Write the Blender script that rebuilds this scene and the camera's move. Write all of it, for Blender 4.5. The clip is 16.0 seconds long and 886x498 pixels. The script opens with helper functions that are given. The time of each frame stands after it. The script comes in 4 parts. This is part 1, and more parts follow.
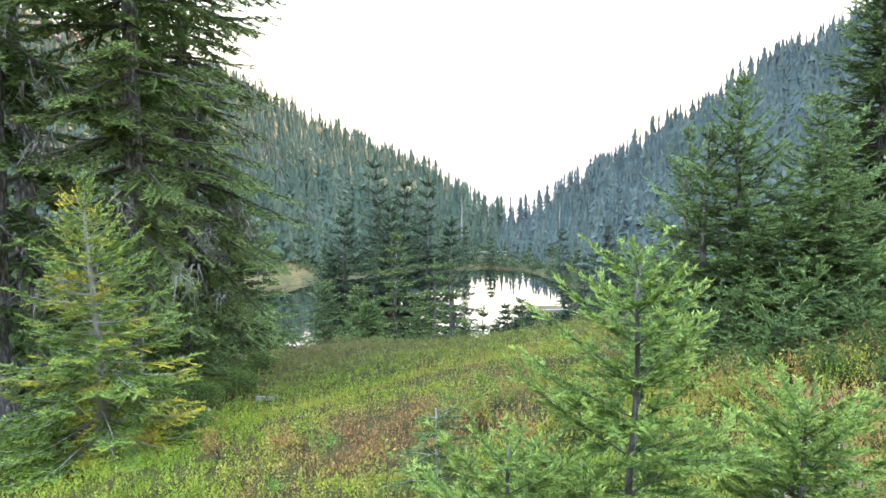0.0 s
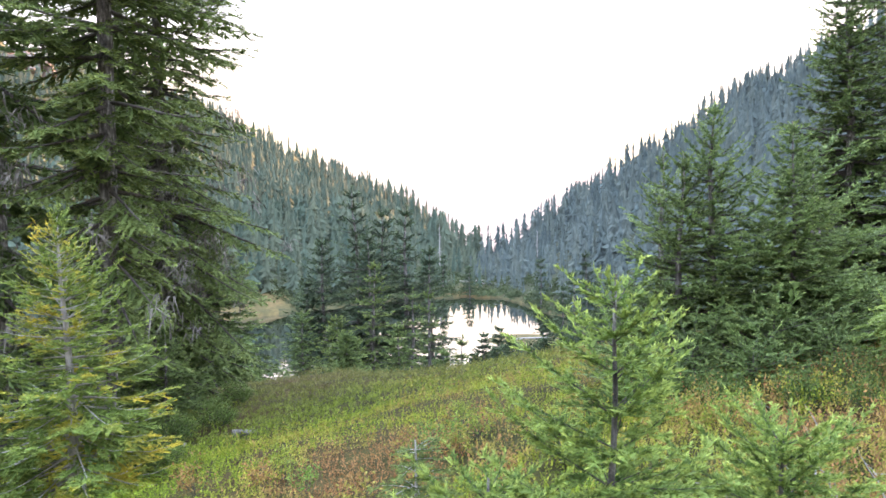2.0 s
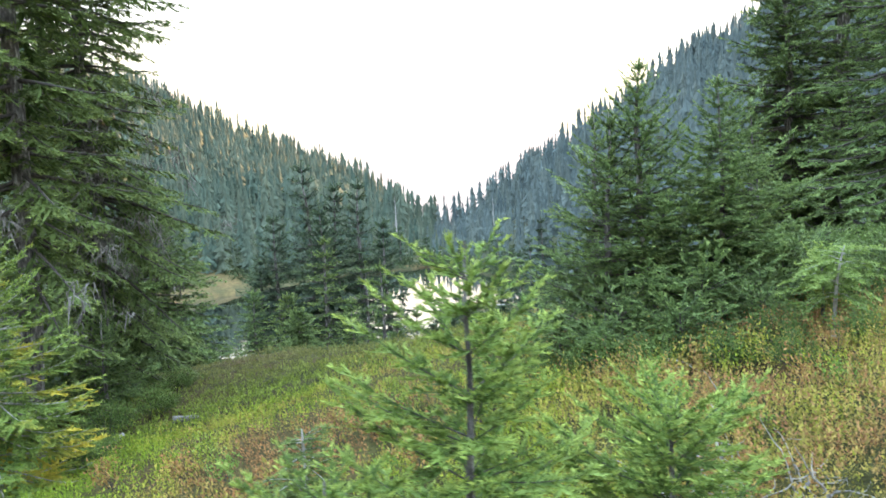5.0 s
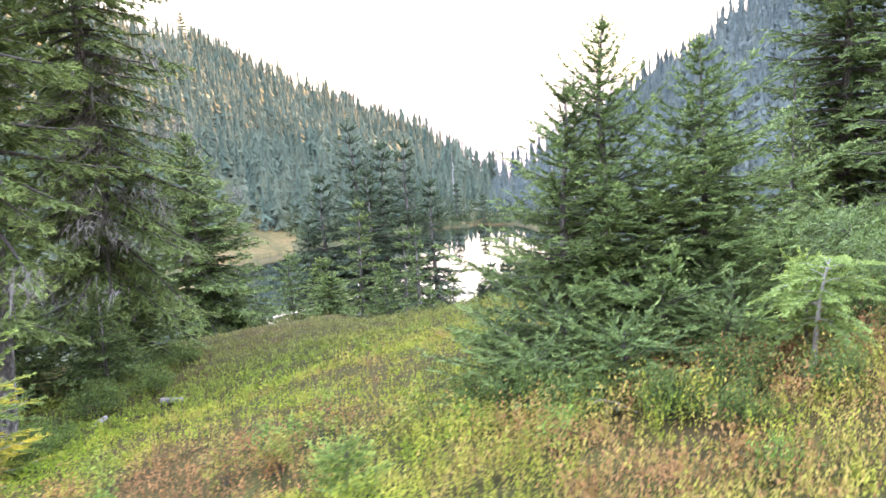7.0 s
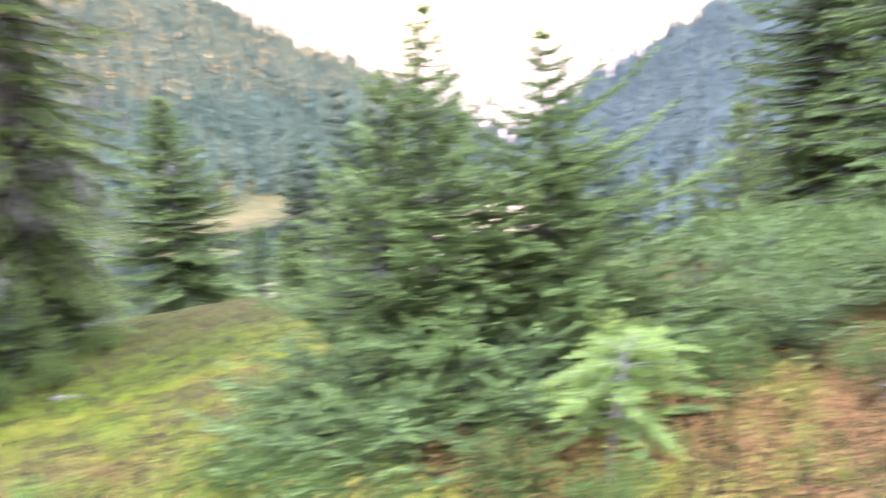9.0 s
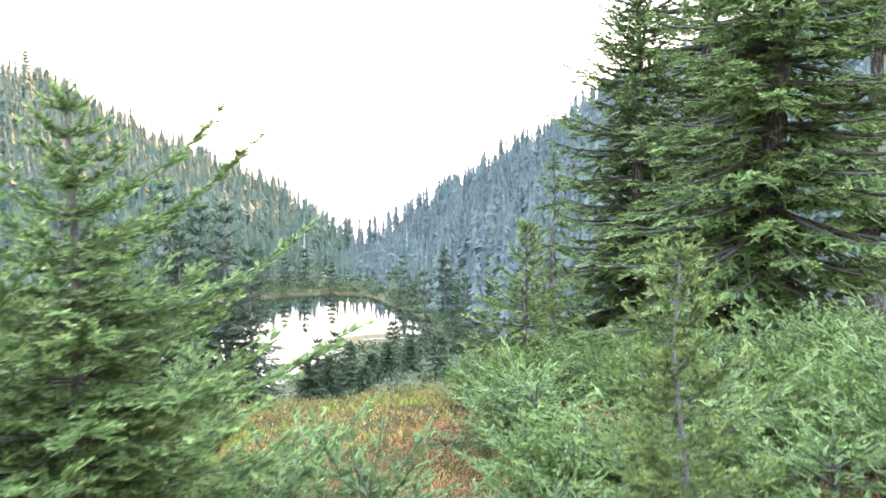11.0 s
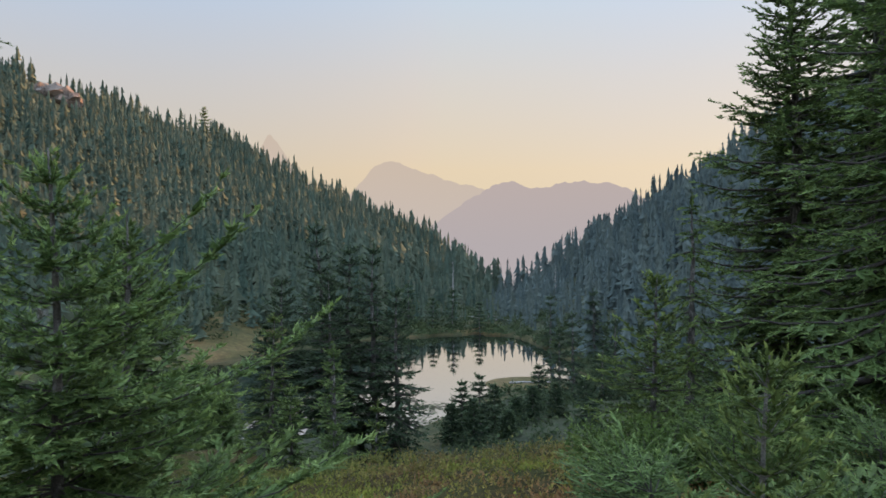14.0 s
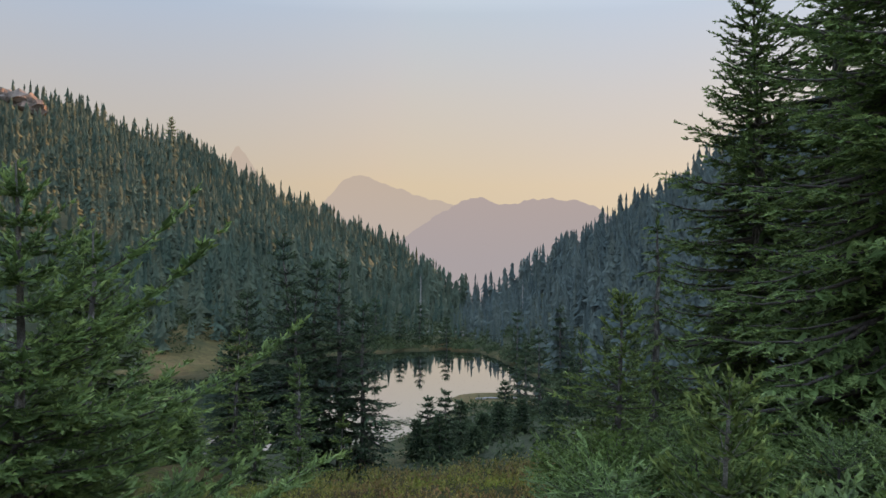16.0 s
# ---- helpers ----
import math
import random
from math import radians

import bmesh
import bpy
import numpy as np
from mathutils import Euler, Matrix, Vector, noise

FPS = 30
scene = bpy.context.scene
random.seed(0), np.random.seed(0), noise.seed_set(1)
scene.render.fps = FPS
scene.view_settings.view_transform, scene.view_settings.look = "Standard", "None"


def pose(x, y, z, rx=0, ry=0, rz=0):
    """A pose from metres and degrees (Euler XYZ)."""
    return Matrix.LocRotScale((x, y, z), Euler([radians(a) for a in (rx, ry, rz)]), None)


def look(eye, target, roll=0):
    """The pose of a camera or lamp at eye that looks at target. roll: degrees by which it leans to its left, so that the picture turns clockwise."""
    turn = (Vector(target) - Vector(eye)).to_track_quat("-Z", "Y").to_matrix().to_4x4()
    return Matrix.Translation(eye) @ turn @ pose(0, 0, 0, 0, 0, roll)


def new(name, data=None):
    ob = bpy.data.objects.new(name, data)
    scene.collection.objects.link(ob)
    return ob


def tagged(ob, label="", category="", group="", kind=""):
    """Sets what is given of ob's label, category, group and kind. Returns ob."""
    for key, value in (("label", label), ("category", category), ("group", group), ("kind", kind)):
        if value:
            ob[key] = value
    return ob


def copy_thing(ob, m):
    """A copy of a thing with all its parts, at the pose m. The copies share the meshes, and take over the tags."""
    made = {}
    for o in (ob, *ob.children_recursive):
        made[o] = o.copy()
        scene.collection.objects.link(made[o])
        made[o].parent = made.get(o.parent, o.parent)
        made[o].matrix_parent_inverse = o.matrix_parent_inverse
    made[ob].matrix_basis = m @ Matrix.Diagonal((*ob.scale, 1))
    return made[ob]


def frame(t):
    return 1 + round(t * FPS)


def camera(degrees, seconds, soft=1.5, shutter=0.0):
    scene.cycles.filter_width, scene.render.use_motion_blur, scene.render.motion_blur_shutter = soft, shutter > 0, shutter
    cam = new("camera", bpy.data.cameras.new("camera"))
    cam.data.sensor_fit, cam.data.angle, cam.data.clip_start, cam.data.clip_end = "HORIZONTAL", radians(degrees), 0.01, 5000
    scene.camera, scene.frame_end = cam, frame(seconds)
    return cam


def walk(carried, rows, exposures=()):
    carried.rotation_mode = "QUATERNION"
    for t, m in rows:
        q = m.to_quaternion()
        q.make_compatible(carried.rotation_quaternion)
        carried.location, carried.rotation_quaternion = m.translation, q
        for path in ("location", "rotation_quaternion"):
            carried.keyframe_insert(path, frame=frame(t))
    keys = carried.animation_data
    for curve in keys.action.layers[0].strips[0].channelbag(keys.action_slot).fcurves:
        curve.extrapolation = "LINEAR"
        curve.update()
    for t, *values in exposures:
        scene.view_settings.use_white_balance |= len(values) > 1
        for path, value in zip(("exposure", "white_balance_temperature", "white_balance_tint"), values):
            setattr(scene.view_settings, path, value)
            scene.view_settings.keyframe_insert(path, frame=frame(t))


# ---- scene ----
cam = camera(60.0, 16.0, shutter=0.6)
PATH = [
    (0, (0.03, 0.029, 0.012), (0.022, 2.021, -0.166), -0.4),
    (0.5, (0.025, 0.022, 0.012), (0.016, 2.014, -0.167), -0.5),
    (1, (0.021, 0.019, 0.019), (0.023, 2.014, -0.13), -0.8),
    (1.5, (0.024, 0.014, 0.019), (0.045, 2.01, -0.105), -1.0),
    (2, (0.031, 0.017, 0.021), (0.081, 2.014, -0.082), -0.8),
    (2.5, (0.067, 0.056, 0.02), (0.145, 2.054, -0.047), -0.4),
    (3, (0.059, 0.063, 0.032), (0.141, 2.061, -0.012), -0.4),
    (3.5, (0.075, 0.078, 0.035), (0.167, 2.075, -0.009), -0.7),
    (4, (0.167, 0.136, 0.027), (0.273, 2.132, -0.04), -1.4),
    (4.5, (0.267, 0.255, -0.01), (0.396, 2.248, -0.128), -2.3),
    (5, (0.412, 0.32, -0.017), (0.567, 2.306, -0.199), -3.1),
    (7.3, (1.972, 1.716, 0.199), (1.95, 3.695, -0.091), -3.7),
    (7.5, (2.139, 1.891, 0.212), (2.157, 3.869, -0.081), -4.4),
    (8, (2.536, 2.19, 0.297), (2.526, 4.159, -0.054), -1.7),
    (8.5, (2.828, 2.556, 0.326), (2.455, 4.482, -0.061), -4.5),
    (9, (3.292, 2.719, 0.399), (3.258, 4.683, 0.02), -2.8),
    (9.5, (3.728, 3.288, 0.373), (4.12, 5.23, 0.1), 0.6),
    (11.8, (5.136, 5.002, 0.541), (5.356, 6.988, 0.455), -0.2),
    (12, (5.142, 4.991, 0.573), (5.271, 6.985, 0.507), -0.2),
    (12.5, (5.247, 5.115, 0.575), (5.225, 7.115, 0.582), -0.5),
    (13, (5.325, 5.343, 0.568), (5.221, 7.34, 0.59), -1.0),
    (13.5, (5.398, 5.34, 0.583), (5.311, 7.338, 0.574), -1.2),
    (14, (5.397, 5.341, 0.56), (5.356, 7.34, 0.537), -0.4),
    (14.5, (5.383, 5.329, 0.573), (5.378, 7.329, 0.556), 0.1),
    (15, (5.397, 5.31, 0.588), (5.42, 7.31, 0.586), 0.5),
    (15.5, (5.381, 5.324, 0.59), (5.419, 7.324, 0.599), 0.4),
    (16, (5.387, 5.317, 0.576), (5.429, 7.316, 0.592), 0.4),
]
EXPOSURES = [(0.0, 3.4, 6500, 10), (1.0, 3.5, 6600, 16), (2.0, 3.38, 6700, 22), (2.6, 3.35, 6600, 16), (2.95, 2.65, 6500, 10), (3.5, 2.2, 6500, 10), (4.0, 1.95, 6500, 12), (4.4, 1.92, 6500, 14), (4.7, 2.65, 6500, 12), (5.0, 3.3, 6500, 10), (7.5, 3.9, 6800, 32), (8.5, 4.15, 6800, 34), (9.5, 4.25, 6700, 28), (12.0, 3.4, 6500, 10), (12.5, 2.6, 6300, 5), (13.0, 1.72, 6400, 10), (13.5, 1.68, 6400, 12), (14.5, 1.8, 6400, 12), (15.4, 1.55, 6500, 13), (16.0, 1.55, 6500, 13)]
walk(cam, [(t, look(eye, target, roll)) for t, eye, target, roll in PATH], EXPOSURES)

# ---- world and sun ----
SUN_AZ, SUN_EL = radians(60), radians(12)
world = bpy.data.worlds.new("world")
scene.world = world
world.use_nodes = True
wn = world.node_tree.nodes
sky = wn.new("ShaderNodeTexSky")
sky.sky_type = "NISHITA"
sky.sun_disc = False
sky.sun_elevation, sky.sun_rotation = SUN_EL, SUN_AZ
sky.altitude, sky.air_density, sky.dust_density, sky.ozone_density = 1500, 1.0, 4.0, 1.0
# smoke haze over the clear sky: warm low down, pale blue high up
wl = world.node_tree.links
way = wn.new("ShaderNodeTexCoord")
wsep = wn.new("ShaderNodeSeparateXYZ")
wl.new(way.outputs["Generated"], wsep.inputs[0])
smoke = wn.new("ShaderNodeValToRGB")
for p, c in ((0.0, (0.29, 0.23, 0.17)), (0.09, (0.335, 0.258, 0.168)), (0.2, (0.305, 0.278, 0.246)), (0.3, (0.262, 0.295, 0.332)), (0.5, (0.55, 0.65, 0.79))):
    e = smoke.color_ramp.elements.new(p)
    e.color = (*c, 1)
smoke.color_ramp.elements.remove(smoke.color_ramp.elements[0])
smoke.color_ramp.elements[-1].color = (0.78, 0.95, 1.17, 1)
wl.new(wsep.outputs[2], smoke.inputs[0])
clear, haze, both = wn["Background"], wn.new("ShaderNodeBackground"), wn.new("ShaderNodeAddShader")
clear.inputs[1].default_value, haze.inputs[1].default_value = 0.008, 0.62
wl.new(sky.outputs[0], clear.inputs[0])
# the haze brightens towards the sun behind the ridge
to_sun, aureole, tint = wn.new("ShaderNodeVectorMath"), wn.new("ShaderNodeValToRGB"), wn.new("ShaderNodeMix")
to_sun.operation = "DOT_PRODUCT"
to_sun.inputs[1].default_value = (math.sin(SUN_AZ), math.cos(SUN_AZ), 0.0)
wl.new(way.outputs["Generated"], to_sun.inputs[0])
wl.new(to_sun.outputs["Value"], aureole.inputs[0])
aureole.color_ramp.interpolation = "B_SPLINE"
for p, c in ((0.25, (0.86, 0.9, 0.95)), (0.6, (1.1, 1.04, 0.95)), (0.86, (1.52, 1.37, 1.12))):
    aureole.color_ramp.elements.new(p).color = (*c, 1)
aureole.color_ramp.elements[0].color, aureole.color_ramp.elements[-1].color = (0.86, 0.9, 0.95, 1), (1.75, 1.6, 1.3, 1)
tint.data_type, tint.blend_type = "RGBA", "MULTIPLY"
tint.inputs[0].default_value = 1.0
wl.new(smoke.outputs[0], tint.inputs[6])
wl.new(aureole.outputs[0], tint.inputs[7])
wl.new(tint.outputs[2], haze.inputs[0])
wl.new(clear.outputs[0], both.inputs[0])
wl.new(haze.outputs[0], both.inputs[1])
wl.new(both.outputs[0], wn["World Output"].inputs[0])
sun_way = Vector((math.sin(SUN_AZ) * math.cos(SUN_EL), math.cos(SUN_AZ) * math.cos(SUN_EL), math.sin(SUN_EL)))
sun = new("sun", bpy.data.lights.new("sun", "SUN"))
sun.data.energy, sun.data.angle, sun.data.color = 2.5, radians(0.6), (1.0, 0.44, 0.15)
sun.matrix_world = look(sun_way * 100, (0, 0, 0))


# ---- materials ----
def nodes_of(name):
    m = bpy.data.materials.new(name)
    m.use_nodes = True
    return m, m.node_tree.nodes, m.node_tree.links


def ramp(n, stops):
    r = n.new("ShaderNodeValToRGB")
    e = r.color_ramp.elements
    e[0].position, e[0].color = stops[0][0], (*stops[0][1], 1)
    e[1].position, e[1].color = stops[-1][0], (*stops[-1][1], 1)
    for p, c in stops[1:-1]:
        x = e.new(p)
        x.color = (*c, 1)
    return r


def noise_at(n, l, scale, detail=3, coord="Object", rough=0.6):
    tc, t = n.new("ShaderNodeTexCoord"), n.new("ShaderNodeTexNoise")
    t.inputs["Scale"].default_value, t.inputs["Detail"].default_value, t.inputs["Roughness"].default_value = scale, detail, rough
    if coord == "World":
        g = n.new("ShaderNodeNewGeometry")
        l.new(g.outputs["Position"], t.inputs["Vector"])
    else:
        l.new(tc.outputs[coord], t.inputs["Vector"])
    return t


def mix(n, l, a, b, fac, mode="MIX"):
    m = n.new("ShaderNodeMix")
    m.data_type, m.blend_type = "RGBA", mode
    for socket, v in ((m.inputs[0], fac), (m.inputs[6], a), (m.inputs[7], b)):
        if hasattr(v, "is_linked"):
            l.new(v, socket)
        elif isinstance(v, (int, float)):
            socket.default_value = v
        else:
            socket.default_value = (*v, 1)
    return m.outputs[2]


def soft_normal(n, l, p):
    """Foliage too fine to shade leaf by leaf takes the slope of the whole plant, stored in its mesh."""
    a = n.new("ShaderNodeAttribute")
    a.attribute_name = "lean"
    l.new(a.outputs["Vector"], p.inputs["Normal"])


def leafy(name, dark, light, tip, scale=2.0, through_light=0.3, rough=0.55, vary=0.4, gold=None, lean=False):
    """Needles or leaves: two greens in patches, fresh colour at the twig ends, each needle a little different."""
    m, n, l = nodes_of(name)
    p = n["Principled BSDF"]
    patch = noise_at(n, l, scale, 2, "World")
    base = ramp(n, ((0.38, dark), (0.62, light)))
    l.new(patch.outputs["Fac"], base.inputs[0])
    age = n.new("ShaderNodeAttribute")
    age.attribute_name = "fresh"
    c = mix(n, l, base.outputs[0], tip, age.outputs["Fac"])
    if gold:
        old, sick = noise_at(n, l, 1.1, 2, "World"), ramp(n, ((0.51, (0, 0, 0)), (0.64, (1, 1, 1))))
        l.new(old.outputs["Fac"], sick.inputs[0])
        c = mix(n, l, c, gold, sick.outputs[0])
    g = n.new("ShaderNodeNewGeometry")
    island = ramp(n, ((0.0, (1 - vary,) * 3), (1.0, (1 + vary,) * 3)))
    l.new(g.outputs["Random Per Island"], island.inputs[0])
    c = mix(n, l, c, island.outputs[0], 1.0, "MULTIPLY")
    l.new(c, p.inputs["Base Color"])
    p.inputs["Roughness"].default_value = rough
    p.inputs["Specular IOR Level"].default_value = 0.12
    tr, mx = n.new("ShaderNodeBsdfTranslucent"), n.new("ShaderNodeMixShader")
    if lean:
        soft_normal(n, l, p)
    l.new(c, tr.inputs[0])
    mx.inputs[0].default_value = through_light
    l.new(p.outputs[0], mx.inputs[1])
    l.new(tr.outputs[0], mx.inputs[2])
    l.new(mx.outputs[0], n["Material Output"].inputs[0])
    return m


def rough_solid(name, stops, scale, bump=0.0, rough=0.85, coord="Object", detail=5, stretch=None):
    m, n, l = nodes_of(name)
    p = n["Principled BSDF"]
    t = noise_at(n, l, scale, detail, coord)
    if stretch:
        mp = n.new("ShaderNodeMapping")
        mp.inputs["Scale"].default_value = stretch
        src = t.inputs["Vector"].links[0].from_socket
        l.new(src, mp.inputs[0])
        l.new(mp.outputs[0], t.inputs["Vector"])
    r = ramp(n, stops)
    l.new(t.outputs["Fac"], r.inputs[0])
    fine = noise_at(n, l, scale * 9, 3, coord)
    fr = ramp(n, ((0.3, (0.7, 0.7, 0.7)), (0.7, (1.25, 1.25, 1.25))))
    l.new(fine.outputs["Fac"], fr.inputs[0])
    l.new(mix(n, l, r.outputs[0], fr.outputs[0], 1.0, "MULTIPLY"), p.inputs["Base Color"])
    p.inputs["Roughness"].default_value = rough
    p.inputs["Specular IOR Level"].default_value = 0.25
    if bump:
        b = n.new("ShaderNodeBump")
        b.inputs["Strength"].default_value, b.inputs["Distance"].default_value = 0.8, bump
        l.new(fine.outputs["Fac"], b.inputs["Height"])
        l.new(b.outputs[0], p.inputs["Normal"])
    return m


FIR = leafy("fir_needles", (0.042, 0.075, 0.03), (0.08, 0.128, 0.045), (0.19, 0.26, 0.085), 1.5)
HEMLOCK = leafy("hemlock_needles", (0.05, 0.085, 0.03), (0.1, 0.15, 0.05), (0.21, 0.27, 0.08), 1.2)
YOUNG = leafy("young_fir_needles", (0.06, 0.125, 0.034), (0.115, 0.205, 0.05), (0.34, 0.43, 0.105), 3.0)
YELLOWED = leafy("yellowing_fir_needles", (0.085, 0.155, 0.04), (0.15, 0.24, 0.06), (0.3, 0.39, 0.1), 2.2, gold=(0.5, 0.42, 0.06))
KNOLL = leafy("knoll_fir_needles", (0.05, 0.095, 0.035), (0.085, 0.145, 0.05), (0.24, 0.33, 0.11), 1.5)
PALE = leafy("pale_fir_needles", (0.1, 0.17, 0.05), (0.17, 0.26, 0.075), (0.3, 0.4, 0.12), 3.0)
DEEP = leafy("deep_fir_needles", (0.034, 0.06, 0.04), (0.055, 0.088, 0.05), (0.1, 0.14, 0.07), 0.6)
# distance haze put into the needle colours: paler, and bluer on the east slope
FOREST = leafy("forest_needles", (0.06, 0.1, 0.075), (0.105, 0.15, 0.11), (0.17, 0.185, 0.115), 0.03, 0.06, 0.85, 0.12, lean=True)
BLUE_HAZE_FOREST = leafy("blue_haze_forest_needles", (0.085, 0.12, 0.117), (0.124, 0.166, 0.157), (0.16, 0.188, 0.15), 0.03, 0.06, 0.85, 0.12, lean=True)
SHRUB = leafy("shrub_leaves", (0.045, 0.09, 0.027), (0.08, 0.135, 0.038), (0.15, 0.21, 0.052), 1.0)
BARK = rough_solid("fir_bark", ((0.34, (0.05, 0.046, 0.043)), (0.52, (0.14, 0.132, 0.125)), (0.68, (0.36, 0.35, 0.335))), 18, 0.02, stretch=(1, 1, 0.35))
LIMB = rough_solid("twig_bark", ((0.3, (0.045, 0.04, 0.036)), (0.7, (0.12, 0.11, 0.1))), 14, 0.01)
DEADWOOD = rough_solid("bleached_deadwood", ((0.3, (0.22, 0.21, 0.2)), (0.7, (0.5, 0.48, 0.46))), 20, 0.01, stretch=(1, 1, 0.3))
LICHEN = rough_solid("grey_lichen", ((0.3, (0.12, 0.115, 0.105)), (0.7, (0.27, 0.26, 0.23))), 12, 0.02)
ROCK = rough_solid("warm_rock", ((0.3, (0.12, 0.1, 0.085)), (0.7, (0.28, 0.23, 0.19))), 0.2, 0.3, coord="World")


# ---- mesh building ----


def mesh_of(name, verts, faces, corners, mats, smooth=False, fresh=None, lean=None):
    """A mesh from arrays: verts (n, 3) and faces flattened, all with the same number of corners."""
    me = bpy.data.meshes.new(name)
    k = len(faces) // corners
    me.vertices.add(len(verts))
    me.vertices.foreach_set("co", np.ascontiguousarray(verts, dtype=np.float32).ravel())
    me.loops.add(len(faces))
    me.loops.foreach_set("vertex_index", np.ascontiguousarray(faces, dtype=np.int32))
    me.polygons.add(k)
    me.polygons.foreach_set("loop_start", np.arange(0, k * corners, corners, dtype=np.int32))
    me.polygons.foreach_set("use_smooth", np.full(k, smooth))
    for m in mats:
        me.materials.append(m)
    if fresh is not None:
        a = me.attributes.new("fresh", "FLOAT", "POINT")
        a.data.foreach_set("value", np.ascontiguousarray(fresh, dtype=np.float32))
    if lean is not None:
        a = me.attributes.new("lean", "FLOAT_VECTOR", "POINT")
        a.data.foreach_set("vector", np.ascontiguousarray(lean, dtype=np.float32).ravel())
    me.update(calc_edges=True)
    return me


def soup(name, tris, mat, fresh, lean=None):
    """A mesh of loose triangles (n, 3, 3), with how fresh each one's colour is."""
    v = tris.reshape(-1, 3)
    return mesh_of(name, v, np.arange(len(v)), 3, [mat], False, np.repeat(fresh, 3), lean)


def tubes(paths, sides=6):
    """Tapered tubes along paths of (points, radii): verts and quad corners."""
    vs, fs, start = [], [], 0
    ang = np.arange(sides) * 2 * np.pi / sides
    for pts, rad in paths:
        pts, rad = np.asarray(pts, float), np.asarray(rad, float)
        tan = np.gradient(pts, axis=0)
        tan /= np.linalg.norm(tan, axis=1, keepdims=True) + 1e-9
        ref = np.where(np.abs(tan[:, 2:3]) > 0.8, (1.0, 0, 0), (0, 0, 1.0))
        u = np.cross(tan, ref)
        u /= np.linalg.norm(u, axis=1, keepdims=True) + 1e-9
        w = np.cross(tan, u)
        ring = pts[:, None] + rad[:, None, None] * (u[:, None] * np.cos(ang)[None, :, None] + w[:, None] * np.sin(ang)[None, :, None])
        k = len(pts)
        a = (np.arange(k - 1)[:, None] * sides + np.arange(sides)[None]).ravel()
        b = (np.arange(k - 1)[:, None] * sides + (np.arange(sides)[None] + 1) % sides).ravel()
        vs.append(ring.reshape(-1, 3))
        fs.append((np.stack([a, b, b + sides, a + sides], 1) + start).ravel())
        start += k * sides
    return np.concatenate(vs), np.concatenate(fs)


def unit(v):
    return v / (np.linalg.norm(v, axis=-1, keepdims=True) + 1e-9)


def needles(r, start, way, flat, length, step, size, width, sag=0.1, spread=50, fresh=0.0):
    """Needles along twigs. flat: each twig's sideways direction. Returns triangles and freshness."""
    count = np.maximum(4, (length / step).astype(int))
    i = np.repeat(np.arange(len(start)), count)
    k = len(i)
    u = r.random(k)
    at = start[i] + way[i] * (length[i] * u)[:, None]
    at[:, 2] -= sag * length[i] * u * u
    up = np.cross(flat, way)[i]
    phi = np.where(r.random(k) < 0.5, 0, np.pi) + r.normal(0, 0.75, k)
    out = flat[i] * np.cos(phi)[:, None] + up * (np.abs(np.sin(phi)) * np.where(r.random(k) < 0.75, 1, -1))[:, None]
    a = np.radians(spread + r.normal(0, 12, k)) * (1 - 0.6 * u ** 3)
    d = way[i] * np.cos(a)[:, None] + out * np.sin(a)[:, None]
    s = size * r.uniform(0.7, 1.25, k)
    side = unit(np.cross(d, r.normal(size=(k, 3)))) * (width * 0.5)
    tris = np.stack([at - side, at + side, at + d * s[:, None]], 1)
    f = fresh[i] if hasattr(fresh, "__len__") else fresh
    return tris, np.clip(f + 0.55 * u ** 2 - 0.2, 0, 1), i


